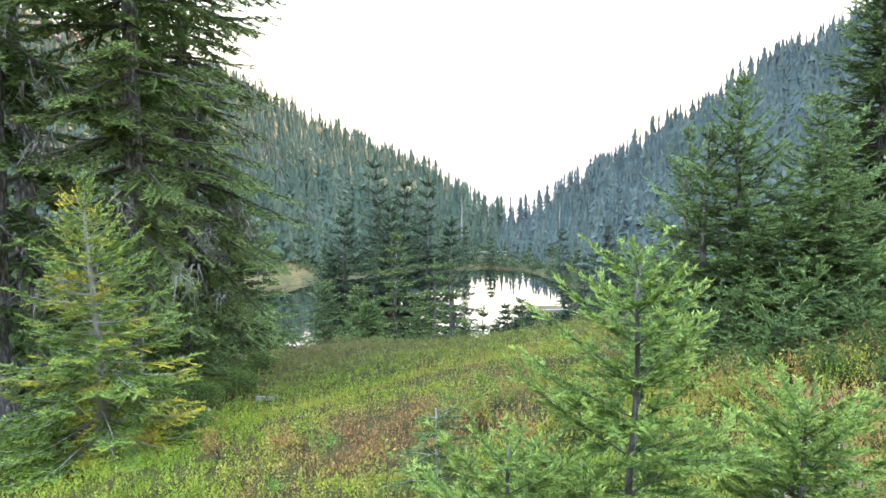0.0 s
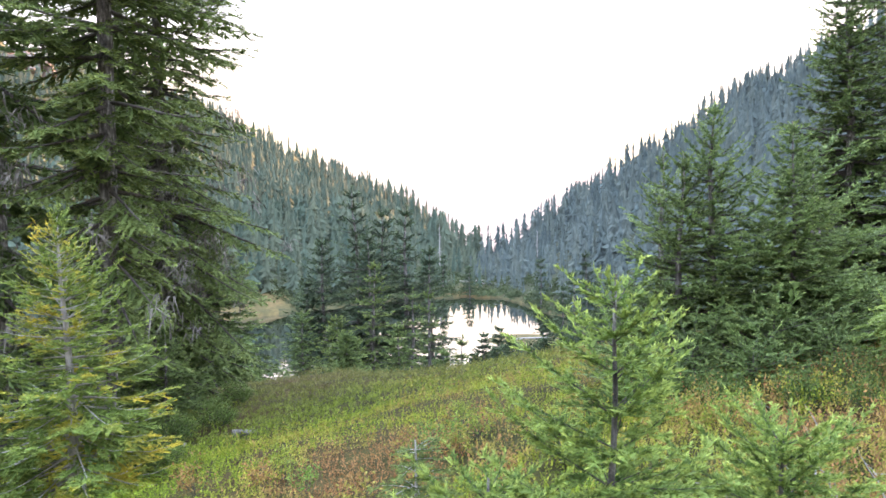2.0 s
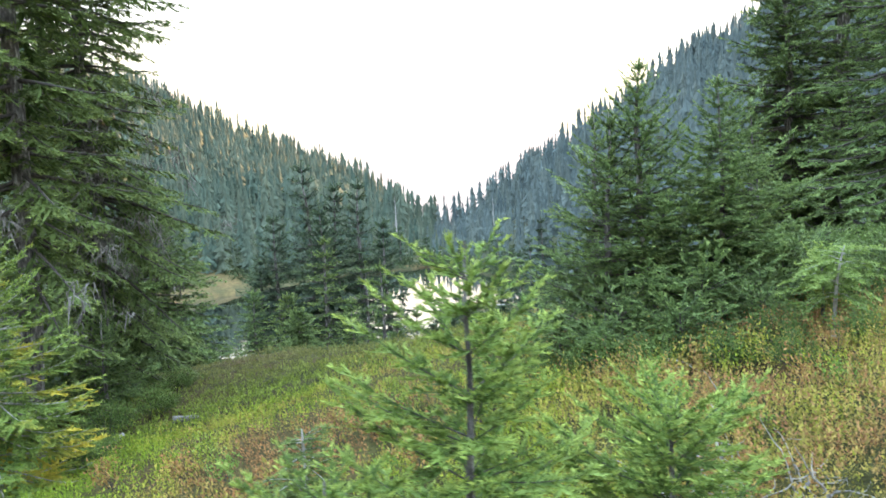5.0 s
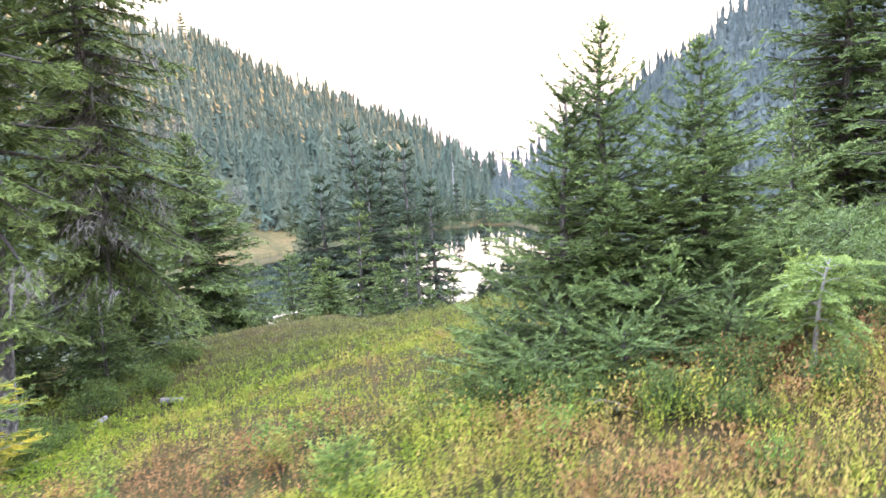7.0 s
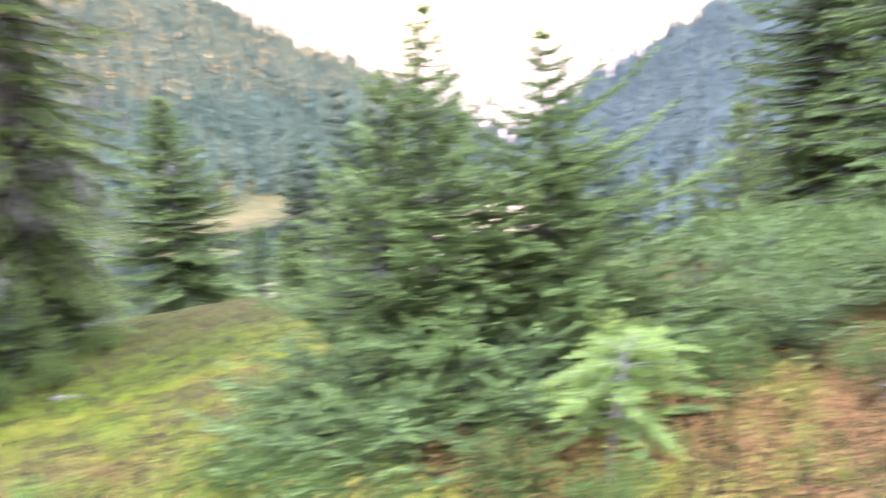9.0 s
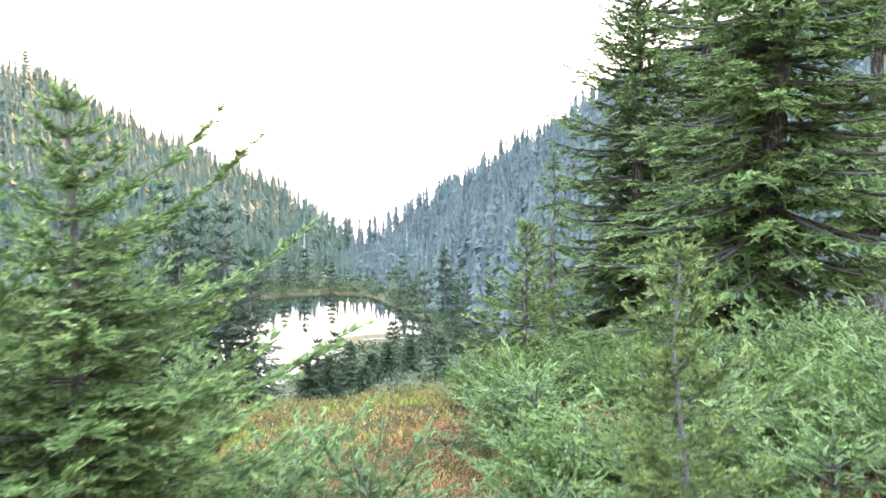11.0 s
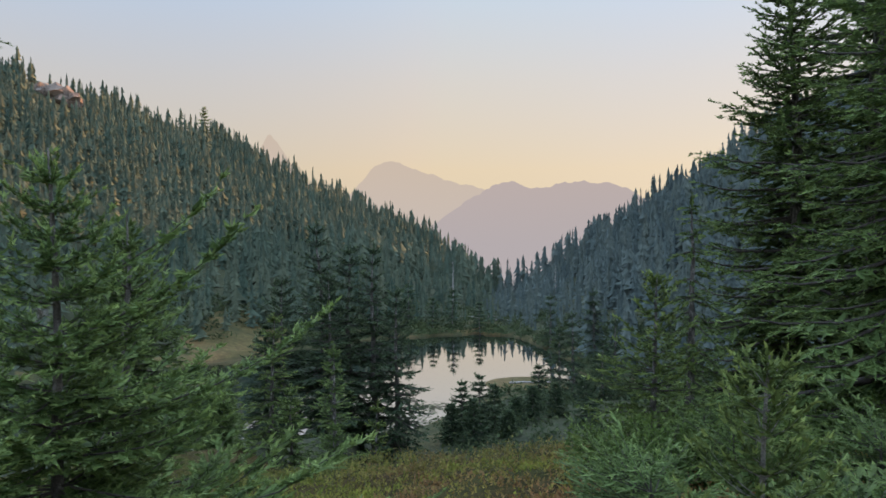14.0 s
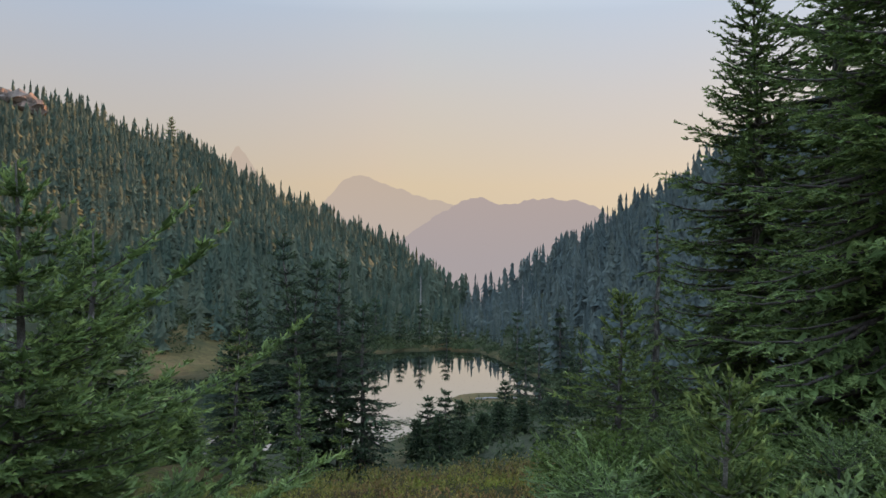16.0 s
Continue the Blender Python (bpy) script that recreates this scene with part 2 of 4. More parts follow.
def conifer(seed, H, R, n, lo=0.05, power=0.8, top_deg=45, low_deg=-12, droop=0.15, curl=0.15, gap=0.08, twig=0.42, step=0.012, size=0.03,
            width=0.006, trunk=None, lean=0.0, ragged=0.3, fwd=52, hang=0.1, bare=0.08, one_side=0.0, fill=1.0, per=5, blade=0.5, limbs=(), core=0.0, skirt=0.55, swell=0.12, jitter=0.16, fan=0.72):
    """One conifer with its foot at the origin: wood (verts, quads), needles (triangles) and their freshness."""
    r = np.random.default_rng(seed)
    trunk = trunk or H * 0.02
    zs = np.linspace(0, 1, 9)
    bend = np.cumsum(r.normal(0, 0.012, (9, 2)), axis=0) * H * 0.5
    axis = np.stack([bend[:, 0] + lean * H * zs ** 2, bend[:, 1], H * zs], 1)
    axis[0, 2] = -0.15 - 0.02 * H
    paths = [(axis, trunk * (1 - zs) ** 0.85 + 0.004 + 0.35 * trunk * np.maximum(0, 0.1 - zs) / 0.1)]
    tiers = max(5, n // per)
    hs = lo + (0.985 - lo) * (((np.arange(n) * tiers // n) + 0.3 + r.normal(0, jitter, n)) / tiers).clip(0, 1) ** 0.92
    S, W, F, L, A, O, cores, core_of = [], [], [], [], [], [], [], []
    hs = np.concatenate([hs, [b[0] for b in limbs]])
    n = len(hs)
    for i, h in enumerate(hs):
        az = i * 2.39996 + r.normal(0, 0.35)
        reach = R * (1 - h) ** power * (skirt + (1 - skirt) * min(1, (h - lo + 0.04) / swell)) * r.uniform(1 - ragged, 1 + ragged * 0.5) + 0.02 * R
        if one_side:
            reach *= 1 + one_side * math.cos(az)
        e = math.radians(low_deg + (top_deg - low_deg) * h ** 1.7 + r.normal(0, 6))
        if i >= n - len(limbs):
            az, reach, e = limbs[i - n][1], limbs[i - n][2], math.radians(limbs[i - n][3])
        out = np.array([math.cos(az), math.sin(az), 0])
        foot = np.array([np.interp(h, zs, axis[:, 0]), np.interp(h, zs, axis[:, 1]), h * H])
        s = np.linspace(0, 1, 6)
        pts = foot + out * (reach * math.cos(e) * s)[:, None]
        pts[:, 2] += reach * (math.sin(e) * s - droop * s ** 2 * (1 - h * 0.7) + curl * s ** 4)
        side_bend = r.normal(0, 0.06) * reach
        lat = np.array([-out[1], out[0], 0])
        pts += lat * (side_bend * s ** 2)[:, None]
        paths.append((pts, np.maximum(0.0025, trunk * 0.28 * (reach / R) ** 0.7) * (1 - 0.85 * s)))
        m = max(3, int(reach / gap * fill))
        u = np.linspace(bare, 1.0, m)
        P = np.stack([np.interp(u, s, pts[:, k]) for k in range(3)], 1)
        T = unit(np.stack([np.interp(u, s, np.gradient(pts[:, k])) for k in range(3)], 1))
        sgn = np.where(np.arange(m) % 2 == 0, 1.0, -1.0)
        ang = np.radians(fwd * (1 - 0.45 * u) + r.normal(0, 8, m))
        ang[-1] = 0
        latv = unit(np.cross(T, (0, 0, 1.0))) * sgn[:, None]
        d = unit(T * np.cos(ang)[:, None] + latv * np.sin(ang)[:, None] + np.stack([np.zeros(m), np.zeros(m), r.normal(-hang, 0.14, m)], 1))
        ln = twig * reach * (1.05 - 0.75 * u) * r.uniform(0.65, 1.2, m) + gap * (0.35 + 0.75 * min(1, reach / R * 1.6))
        S.append(P), W.append(d), F.append(unit(np.cross(d, (0, 0, 1.0)))), L.append(ln)
        A.append(0.15 + 0.4 * u + 0.25 * h + r.normal(0, 0.1, m))
        # the dense flat middle of the branch
        wide = np.array([-out[1], out[0], 0]) * (core * reach * r.uniform(0.7, 1.2))
        c0, c1, c2 = pts[0] * 0.95 + pts[1] * 0.05, pts[2] * 0.6 + pts[3] * 0.4, pts[4]
        dip = np.array([0, 0, 1.0]) * core * reach * r.uniform(0.2, 0.6)
        if core:
            cores += [(c0, c1 + wide - dip, c2), (c0, c2, c1 - wide - dip)]
            core_of += [i, i]
        # the branch itself
        seg = pts[1:] - pts[:-1]
        sl = np.linalg.norm(seg, axis=1)
        S.append(pts[1:-1]), W.append(unit(seg[1:])), F.append(unit(np.cross(seg[1:], (0, 0, 1.0)))), L.append(sl[1:]), A.append(np.full(4, 0.25))
        O.append(np.full(m + 4, i))
    # the leader
    S.append(axis[-1:] - (0, 0, H * 0.06)), W.append(np.array([[0, 0, 1.0]])), F.append(np.array([[1.0, 0, 0]])), L.append(np.array([H * 0.07])), A.append(np.array([0.6])), O.append(np.array([n]))
    S, W, F, L, A, O = map(np.concatenate, (S, W, F, L, A, O))
    # side twigs that fill each spray to a flat fan
    c = np.clip((L / (gap * fan)).astype(int), 0, 9)
    i = np.repeat(np.arange(len(S)), c)
    u = 0.12 + 0.76 * r.random(len(i))
    turn = np.radians(r.normal(46, 7, len(i))) * np.where(r.random(len(i)) < 0.5, 1, -1)
    s2 = S[i] + W[i] * (L[i] * u)[:, None]
    s2[:, 2] -= 0.12 * L[i] * u * u
    w2 = unit(W[i] * np.cos(turn)[:, None] + F[i] * np.sin(turn)[:, None] + np.stack([np.zeros(len(i)), np.zeros(len(i)), r.normal(0.03, 0.12, len(i))], 1))
    S, W, F, L = np.concatenate([S, s2]), np.concatenate([W, w2]), np.concatenate([F, unit(np.cross(w2, (0, 0, 1.0)))]), np.concatenate([L, (0.5 * (1 - u) * L[i] + 0.35 * gap) * r.uniform(0.8, 1.2, len(i))])
    A, O = np.concatenate([A, A[i] + 0.2 * u]), np.concatenate([O, O[i]])
    tris, fresh, of = needles(r, S, W, F, L, 1.45 * step, size, width, 0.12, 50, A)
    # the dense middle of each spray
    half = F * (np.minimum(0.8 * blade * size, 0.2 * L) * r.uniform(0.6, 1.2, len(L)))[:, None]
    mid = S + W * (L * 0.45)[:, None] - np.array([0, 0, 1.0]) * (0.03 * L)[:, None]
    end = S + W * (L * 1.02)[:, None] - np.array([0, 0, 1.0]) * (0.12 * L)[:, None]
    low = np.array([0, 0, 1.0]) * (0.25 * blade * size)
    tris = np.concatenate([tris, np.stack([S, mid + half - low, end], 1), np.stack([S, end, mid - half - low], 1), np.array(cores).reshape(-1, 3, 3)])
    fresh = np.concatenate([fresh, A * 0.6, A * 0.6, np.full(len(cores), 0.05)]).clip(0, 1)
    return paths, tris, fresh, np.concatenate([O[of], O, O, np.array(core_of, int)])


def limb_parts(e, limb_paths, tris, fresh, owner, mat, bark):
    """Each branch a part of its own, with its needles under it."""
    for i, p in enumerate(limb_paths):
        mine = owner == i
        b = part("branch", mesh_of("branch", *tubes([p], 5), 4, [bark], True), e)
        tagged(part("needles", soup("needles", tris[mine], mat, fresh[mine]), b), kind="stuff")
    mine = owner == len(limb_paths)
    tagged(part("leader", soup("leader", tris[mine], mat, fresh[mine]), e), kind="stuff")


def thing(name, label, category, at, rz=0.0, scale=1.0, group="", kind=""):
    e = new(name)
    e.empty_display_size = 0.2
    e.matrix_basis = Matrix.LocRotScale(at, Euler((0, 0, radians(rz))), Vector((scale,) * 3))
    return tagged(e, label, category, group, kind)


def part(name, me, parent, label=""):
    ob = new(name, me)
    ob.parent = parent
    return tagged(ob, label)


def plant_tree(name, label, model, mat, at, rz=0.0, scale=1.0, group="", bark=None, category="tree", split=False):
    paths, tris, fresh, owner = model
    e = thing(name, label, category, at, rz, scale, group)
    part("trunk", mesh_of("trunk", *tubes(paths[:1], 9), 4, [bark or BARK], True), e)
    if split:
        limb_parts(e, paths[1:], tris, fresh, owner, mat, bark or LIMB)
        return e
    tagged(part("branchwork", mesh_of("branchwork", *tubes(paths[1:], 4), 4, [bark or LIMB], True), e), kind="stuff")
    tagged(part("crown", soup("crown", tris, mat, fresh), e), kind="stuff")
    return e


# ---- the lie of the land ----
LAKE_Z = -18.2
Q = (-2.0, -1.2, -0.8, -0.577, -0.405, -0.29, -0.194, -0.106, -0.03, 0.012, 0.04, 0.085, 0.13, 0.19, 0.247, 0.306, 0.4, 0.46, 0.577, 0.8, 1.2, 2.0)
# last two knots lie out of view, raised to keep sun off the meadow
SKYLINE = (0.44, 0.38, 0.31, 0.254, 0.2, 0.15, 0.1, 0.059, 0.022, -0.005, -0.034, -0.034, -0.007, 0.035, 0.07, 0.105, 0.165, 0.19, 0.25, 0.34, 0.55, 1.05)
RIDGE_Y = (150, 200, 260, 310, 380, 400, 370, 350, 330, 290, 250, 245, 245, 260, 280, 290, 300, 300, 280, 220, 160, 100)
FOOT_Y = (50, 70, 85, 100, 116, 124, 138, 148, 153, 156, 157, 152, 134, 106, 92, 80, 66, 60, 52, 42, 32, 22)
TREE_TOP = 10.0


def wobble(x, y, s):
    return np.sin(x * s + 1.3 * np.sin(y * s * 0.7)) * np.cos(y * s * 1.1 + 0.8 * np.sin(x * s * 0.9))


def ground(x, y):
    """The height of the ground at plan points: the meadow on its knoll, the slope to the lake, the basin and the two hillsides."""
    x, y = np.asarray(x, float), np.asarray(y, float)
    yc = np.clip(y, -14, 24)
    xc = np.clip(x, -16, 18)
    z = -1.5 + 0.213 * xc - 0.105 * yc - 0.0046 * xc * yc - 0.0023 * xc ** 2 - 0.0017 * yc ** 2
    z = z - 0.4 * np.exp(-((x + 3.7) ** 2 + (y - 14.5) ** 2) / 22)
    over = np.maximum(0, y - 24 + 3 * np.clip((x + 3) / 5, 0, 1))
    z = z - (0.25 + 0.4 * np.clip((x + 3) / 5, 0, 1)) * over * over / (over + 4) + 0.03 * np.clip(np.abs(x) - 18, 0, 60)
    z = z + 0.06 * wobble(x, y, 0.9) + 0.03 * wobble(x + 9, y, 2.3)
    bed = LAKE_Z - 1.6
    z = np.maximum(z, bed)
    dy = np.maximum(y - 3, 1.0)
    q = np.clip((x - 3) / dy, -2, 2)
    top, ry, fy = np.interp(q, Q, SKYLINE), np.interp(q, Q, RIDGE_Y), np.interp(q, Q, FOOT_Y)
    fy = fy + 3 * wobble(x, y, 0.05) + 2.5 * wobble(x, y, 0.13) + 1.2 * wobble(x, y, 0.37)
    crest = top * ry - TREE_TOP
    u = (dy - fy) / np.maximum(ry - fy, 20)
    up = LAKE_Z + 0.5 + np.minimum(np.maximum(dy - fy, -8) * 0.05, 1.2) + (crest - LAKE_Z - 1.5) * np.clip(u, 0, 1) ** 1.1
    up = up + 1.5 * wobble(x, y, 0.045) * np.clip(u, 0, 1)
    beyond = np.clip((u - 1) / 0.5, 0, 1)
    up = up * (1 - beyond) + (-400) * beyond
    up = np.where(dy - fy < -2.0, bed - 1, up)
    out = np.where(y > 30, np.maximum(z, up), z)
    out = np.where(beyond > 0, up, out)
    # the near shore runs slantwise up to a grassy spit
    edge = 76 + 2.0 * wobble(x, y, 0.11) + 1.9 * np.clip(x - 1.0, 0, 11)
    near_bank = LAKE_Z + 0.4 + 0.07 * np.clip(edge - y, -14, 25) - 2.5 * np.clip((-2 - x) / 4, 0, 1)
    out = np.where((y > 30) & (y < 118), np.maximum(out, near_bank), out)
    spit = LAKE_Z + 0.35 - 0.06 * ((x - 14) ** 2 / 5 + (y - 105) ** 2 / 5)
    bank = LAKE_Z + 0.3 - 0.05 * ((x + 33) ** 2 / 10 + (y - 103) ** 2 / 3)
    out = np.where(y < 150, np.maximum(np.maximum(out, bank), spit), out)
    hyp = np.hypot(x, y)
    return np.where(hyp > 1500, -400.0, out)


def g1(x, y):
    return float(ground(x, y))


rr = np.concatenate([[0.0], np.geomspace(0.5, 40, 76), np.geomspace(41, 620, 130), np.geomspace(640, 4600, 26)])
aa = np.concatenate([np.radians(np.linspace(-50, 50, 181)), np.radians(np.linspace(53, 307, 50))])
gx = 3 + rr[:, None] * np.sin(aa)[None]
gy = 3 + rr[:, None] * np.cos(aa)[None]
gz = ground(gx, gy)
na = len(aa)
i0 = (np.arange(len(rr) - 1)[:, None] * na + np.arange(na)[None]).ravel()
i1 = (np.arange(len(rr) - 1)[:, None] * na + (np.arange(na)[None] + 1) % na).ravel()


def ground_material():
    m, n, l = nodes_of("meadow_soil")
    p = n["Principled BSDF"]
    big, mid, fine = noise_at(n, l, 0.35, 4, "World"), noise_at(n, l, 2.5, 4, "World"), noise_at(n, l, 22, 4, "World")
    a = ramp(n, ((0.35, (0.045, 0.055, 0.018)), (0.5, (0.07, 0.068, 0.026)), (0.68, (0.085, 0.06, 0.03))))
    b = ramp(n, ((0.3, (0.5, 0.5, 0.45)), (0.7, (1.3, 1.25, 1.2))))
    c = ramp(n, ((0.3, (0.45, 0.45, 0.42)), (0.7, (1.35, 1.3, 1.2))))
    l.new(big.outputs["Fac"], a.inputs[0]), l.new(mid.outputs["Fac"], b.inputs[0]), l.new(fine.outputs["Fac"], c.inputs[0])
    o = mix(n, l, mix(n, l, a.outputs[0], b.outputs[0], 1.0, "MULTIPLY"), c.outputs[0], 1.0, "MULTIPLY")
    l.new(o, p.inputs["Base Color"])
    p.inputs["Roughness"].default_value, p.inputs["Specular IOR Level"].default_value = 0.95, 0.1
    bp = n.new("ShaderNodeBump")
    bp.inputs["Distance"].default_value = 0.05
    l.new(fine.outputs["Fac"], bp.inputs["Height"])
    l.new(bp.outputs[0], p.inputs["Normal"])
    return m


FLOOR = rough_solid("forest_floor", ((0.3, (0.025, 0.035, 0.02)), (0.7, (0.06, 0.07, 0.035))), 0.08, 0.3, 0.95, "World")
SEDGE = rough_solid("shore_sedge", ((0.3, (0.03, 0.038, 0.016)), (0.5, (0.06, 0.062, 0.025)), (0.7, (0.12, 0.095, 0.04))), 0.35, 0.1, 0.95, "World")
GRASS = rough_solid("golden_marsh_grass", ((0.3, (0.05, 0.055, 0.022)), (0.5, (0.11, 0.09, 0.035)), (0.7, (0.17, 0.11, 0.05))), 0.15, 0.1, 0.95, "World")
sheet = mesh_of("ground", np.stack([gx, gy, gz], -1).reshape(-1, 3), np.stack([i0, i1, i1 + na, i0 + na], 1).ravel(), 4, [ground_material(), FLOOR, SEDGE, GRASS], True)
cx, cy, cz = gx.ravel()[i0], gy.ravel()[i0], gz.ravel()[i0]
cover = np.where(cy > 34, 1, 0)
cover[(cy > 60) & (cz < LAKE_Z + 0.75 + 0.45 * wobble(cx, cy, 0.16))] = 2
for x, y, rx, ry in ((-33, 138, 8, 17), (-35, 118, 6, 8), (8.5, 158, 4, 6), (-33, 104, 7, 4), (13, 105, 7, 6)):
    cover[((cx - x) / rx) ** 2 + ((cy - y) / ry) ** 2 < 1 + 0.5 * wobble(cx, cy, 0.4)] = 3
sheet.polygons.foreach_set("material_index", cover.astype(np.int32))
land = new("ground", sheet)
tagged(land, "meadow knoll, lake basin and wooded hillsides", "ground", kind="structure")


# ---- lake ----
def water_material():
    m, n, l = nodes_of("lake_water")
    p = n["Principled BSDF"]
    p.inputs["Base Color"].default_value = (0.012, 0.016, 0.014, 1)
    p.inputs["Roughness"].default_value = 0.03
    p.inputs["IOR"].default_value = 1.33
    t = noise_at(n, l, 0.9, 3, "World")
    b = n.new("ShaderNodeBump")
    b.inputs["Strength"].default_value, b.inputs["Distance"].default_value = 0.12, 0.02
    l.new(t.outputs["Fac"], b.inputs["Height"])
    l.new(b.outputs[0], p.inputs["Normal"])
    mirror, mx = n.new("ShaderNodeBsdfGlossy"), n.new("ShaderNodeMixShader")
    mirror.inputs["Roughness"].default_value = 0.03
    l.new(b.outputs[0], mirror.inputs["Normal"])
    mx.inputs[0].default_value = 0.8
    l.new(p.outputs[0], mx.inputs[1]), l.new(mirror.outputs[0], mx.inputs[2])
    l.new(mx.outputs[0], n["Material Output"].inputs[0])
    return m


bm = bmesh.new()
bmesh.ops.create_grid(bm, x_segments=2, y_segments=2, size=1)
for v in bm.verts:
    v.co = (v.co.x * 75 - 5, v.co.y * 75 + 135, LAKE_Z)
me = bpy.data.meshes.new("water")
bm.to_mesh(me)
bm.free()
me.materials.append(water_material())
tagged(new("water", me), "still dark mountain lake mirroring trees and sky", "lake", kind="structure")


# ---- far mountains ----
# the haze is emission, blended by height; these ridges take no light
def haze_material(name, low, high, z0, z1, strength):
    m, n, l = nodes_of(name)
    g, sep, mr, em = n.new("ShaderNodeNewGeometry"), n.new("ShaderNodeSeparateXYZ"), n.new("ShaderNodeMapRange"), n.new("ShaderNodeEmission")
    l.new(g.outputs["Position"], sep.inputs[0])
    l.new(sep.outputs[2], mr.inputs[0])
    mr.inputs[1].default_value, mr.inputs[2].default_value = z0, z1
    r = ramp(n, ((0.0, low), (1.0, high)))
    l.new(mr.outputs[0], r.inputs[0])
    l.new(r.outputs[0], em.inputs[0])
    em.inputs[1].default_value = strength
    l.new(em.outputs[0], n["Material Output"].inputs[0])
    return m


def mountain(name, label, y0, profile, mat, seed):
    """A far ridge: a skyline of (x, z) knots, roughened, with a slope that falls towards the viewer."""
    r = np.random.default_rng(seed)
    xs = np.linspace(profile[0][0], profile[-1][0], 220)
    top = np.interp(xs, [p[0] for p in profile], [p[1] for p in profile])
    w = sum(np.sin(xs * f + r.uniform(0, 6)) * a for f, a in ((0.012, 7), (0.03, 4), (0.07, 3), (0.16, 2), (0.33, 1.4)))
    top = top + w * np.clip((top + 120) / 200, 0, 1)
    rows = []
    for k in range(9):
        u = k / 8
        d = 500 * u + 25 * np.sin(xs * 0.02 + k) * u
        rows.append(np.stack([xs * (1 - d / y0 * 0.2), y0 - d, top * (1 - u) + (-420) * u + 12 * np.sin(xs * 0.025 + 2 * u) * u * (1 - u) * 4], 1))
    rows.append(np.stack([xs, np.full_like(xs, y0 + 300), np.full_like(xs, -420)], 1))
    rows = [rows[-1]] + rows[:-1]
    k, m = len(rows), len(xs)
    a = (np.arange(k - 1)[:, None] * m + np.arange(m - 1)[None]).ravel()
    ob = new(name, mesh_of(name, np.concatenate(rows), np.stack([a, a + 1, a + m + 1, a + m], 1).ravel(), 4, [mat], True))
    return tagged(ob, label, "mountain", kind="structure")


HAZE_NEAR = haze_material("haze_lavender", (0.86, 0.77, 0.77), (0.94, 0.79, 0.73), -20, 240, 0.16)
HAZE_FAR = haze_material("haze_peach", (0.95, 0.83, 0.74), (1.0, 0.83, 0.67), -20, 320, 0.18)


def knots(px, y0):
    """Skyline knots from the view at rest: (across, up) as ratios of the distance."""
    return [((a - 0.002) * y0, b * y0) for a, b in px]


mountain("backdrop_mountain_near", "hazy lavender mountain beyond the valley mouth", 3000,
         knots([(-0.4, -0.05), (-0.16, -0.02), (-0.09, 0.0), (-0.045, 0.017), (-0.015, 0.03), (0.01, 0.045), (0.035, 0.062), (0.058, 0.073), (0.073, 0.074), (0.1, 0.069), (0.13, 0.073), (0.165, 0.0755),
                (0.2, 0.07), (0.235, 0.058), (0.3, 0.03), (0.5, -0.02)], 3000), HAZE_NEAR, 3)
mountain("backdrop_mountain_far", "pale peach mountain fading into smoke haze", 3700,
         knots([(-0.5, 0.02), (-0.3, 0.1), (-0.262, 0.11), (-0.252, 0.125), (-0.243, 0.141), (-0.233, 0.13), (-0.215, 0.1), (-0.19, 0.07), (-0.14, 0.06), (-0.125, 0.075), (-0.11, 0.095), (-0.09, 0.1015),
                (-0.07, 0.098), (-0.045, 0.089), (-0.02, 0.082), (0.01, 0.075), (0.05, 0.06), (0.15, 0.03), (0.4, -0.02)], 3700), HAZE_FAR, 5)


# ---- forest on the hillsides ----
def far_tree(seed, tiers, points, R):
    """A distant conifer of unit height: a stem and tiers of boughs, each a ragged drooping skirt."""
    r = np.random.default_rng(seed)
    T = []
    for k in range(3):
        a, b = 2 * math.pi * k / 3, 2 * math.pi * (k + 1) / 3
        T.append([[0.014 * math.cos(a), 0.014 * math.sin(a), 0], [0.014 * math.cos(b), 0.014 * math.sin(b), 0], [0, 0, 1.0]])
    swell = r.uniform(0.75, 1.1)
    for i in range(tiers):
        h = 0.03 + 0.91 * (i / tiers) ** 0.95 + r.normal(0, 0.01)
        reach = (R * (1 - h) ** swell + 0.006) * r.uniform(0.65, 1.2)
        top = np.array([r.normal(0, 0.008), r.normal(0, 0.008), min(1.0, h + 2.1 * 0.9 / tiers)])
        turn = r.uniform(0, 6.28)
        ring = []
        for k in range(2 * points):
            a = turn + math.pi * (k + r.normal(0, 0.25)) / points
            L = reach * (r.uniform(0.55, 1.45) if k % 2 == 0 else r.uniform(0.25, 0.55))
            ring.append([L * math.cos(a), L * math.sin(a), h + (r.normal(-0.006, 0.016) if k % 2 == 0 else 0.4 * 0.9 / tiers)])
        for k in range(2 * points):
            T.append([top, ring[k], ring[(k + 1) % (2 * points)]])
    return np.array(T, float)


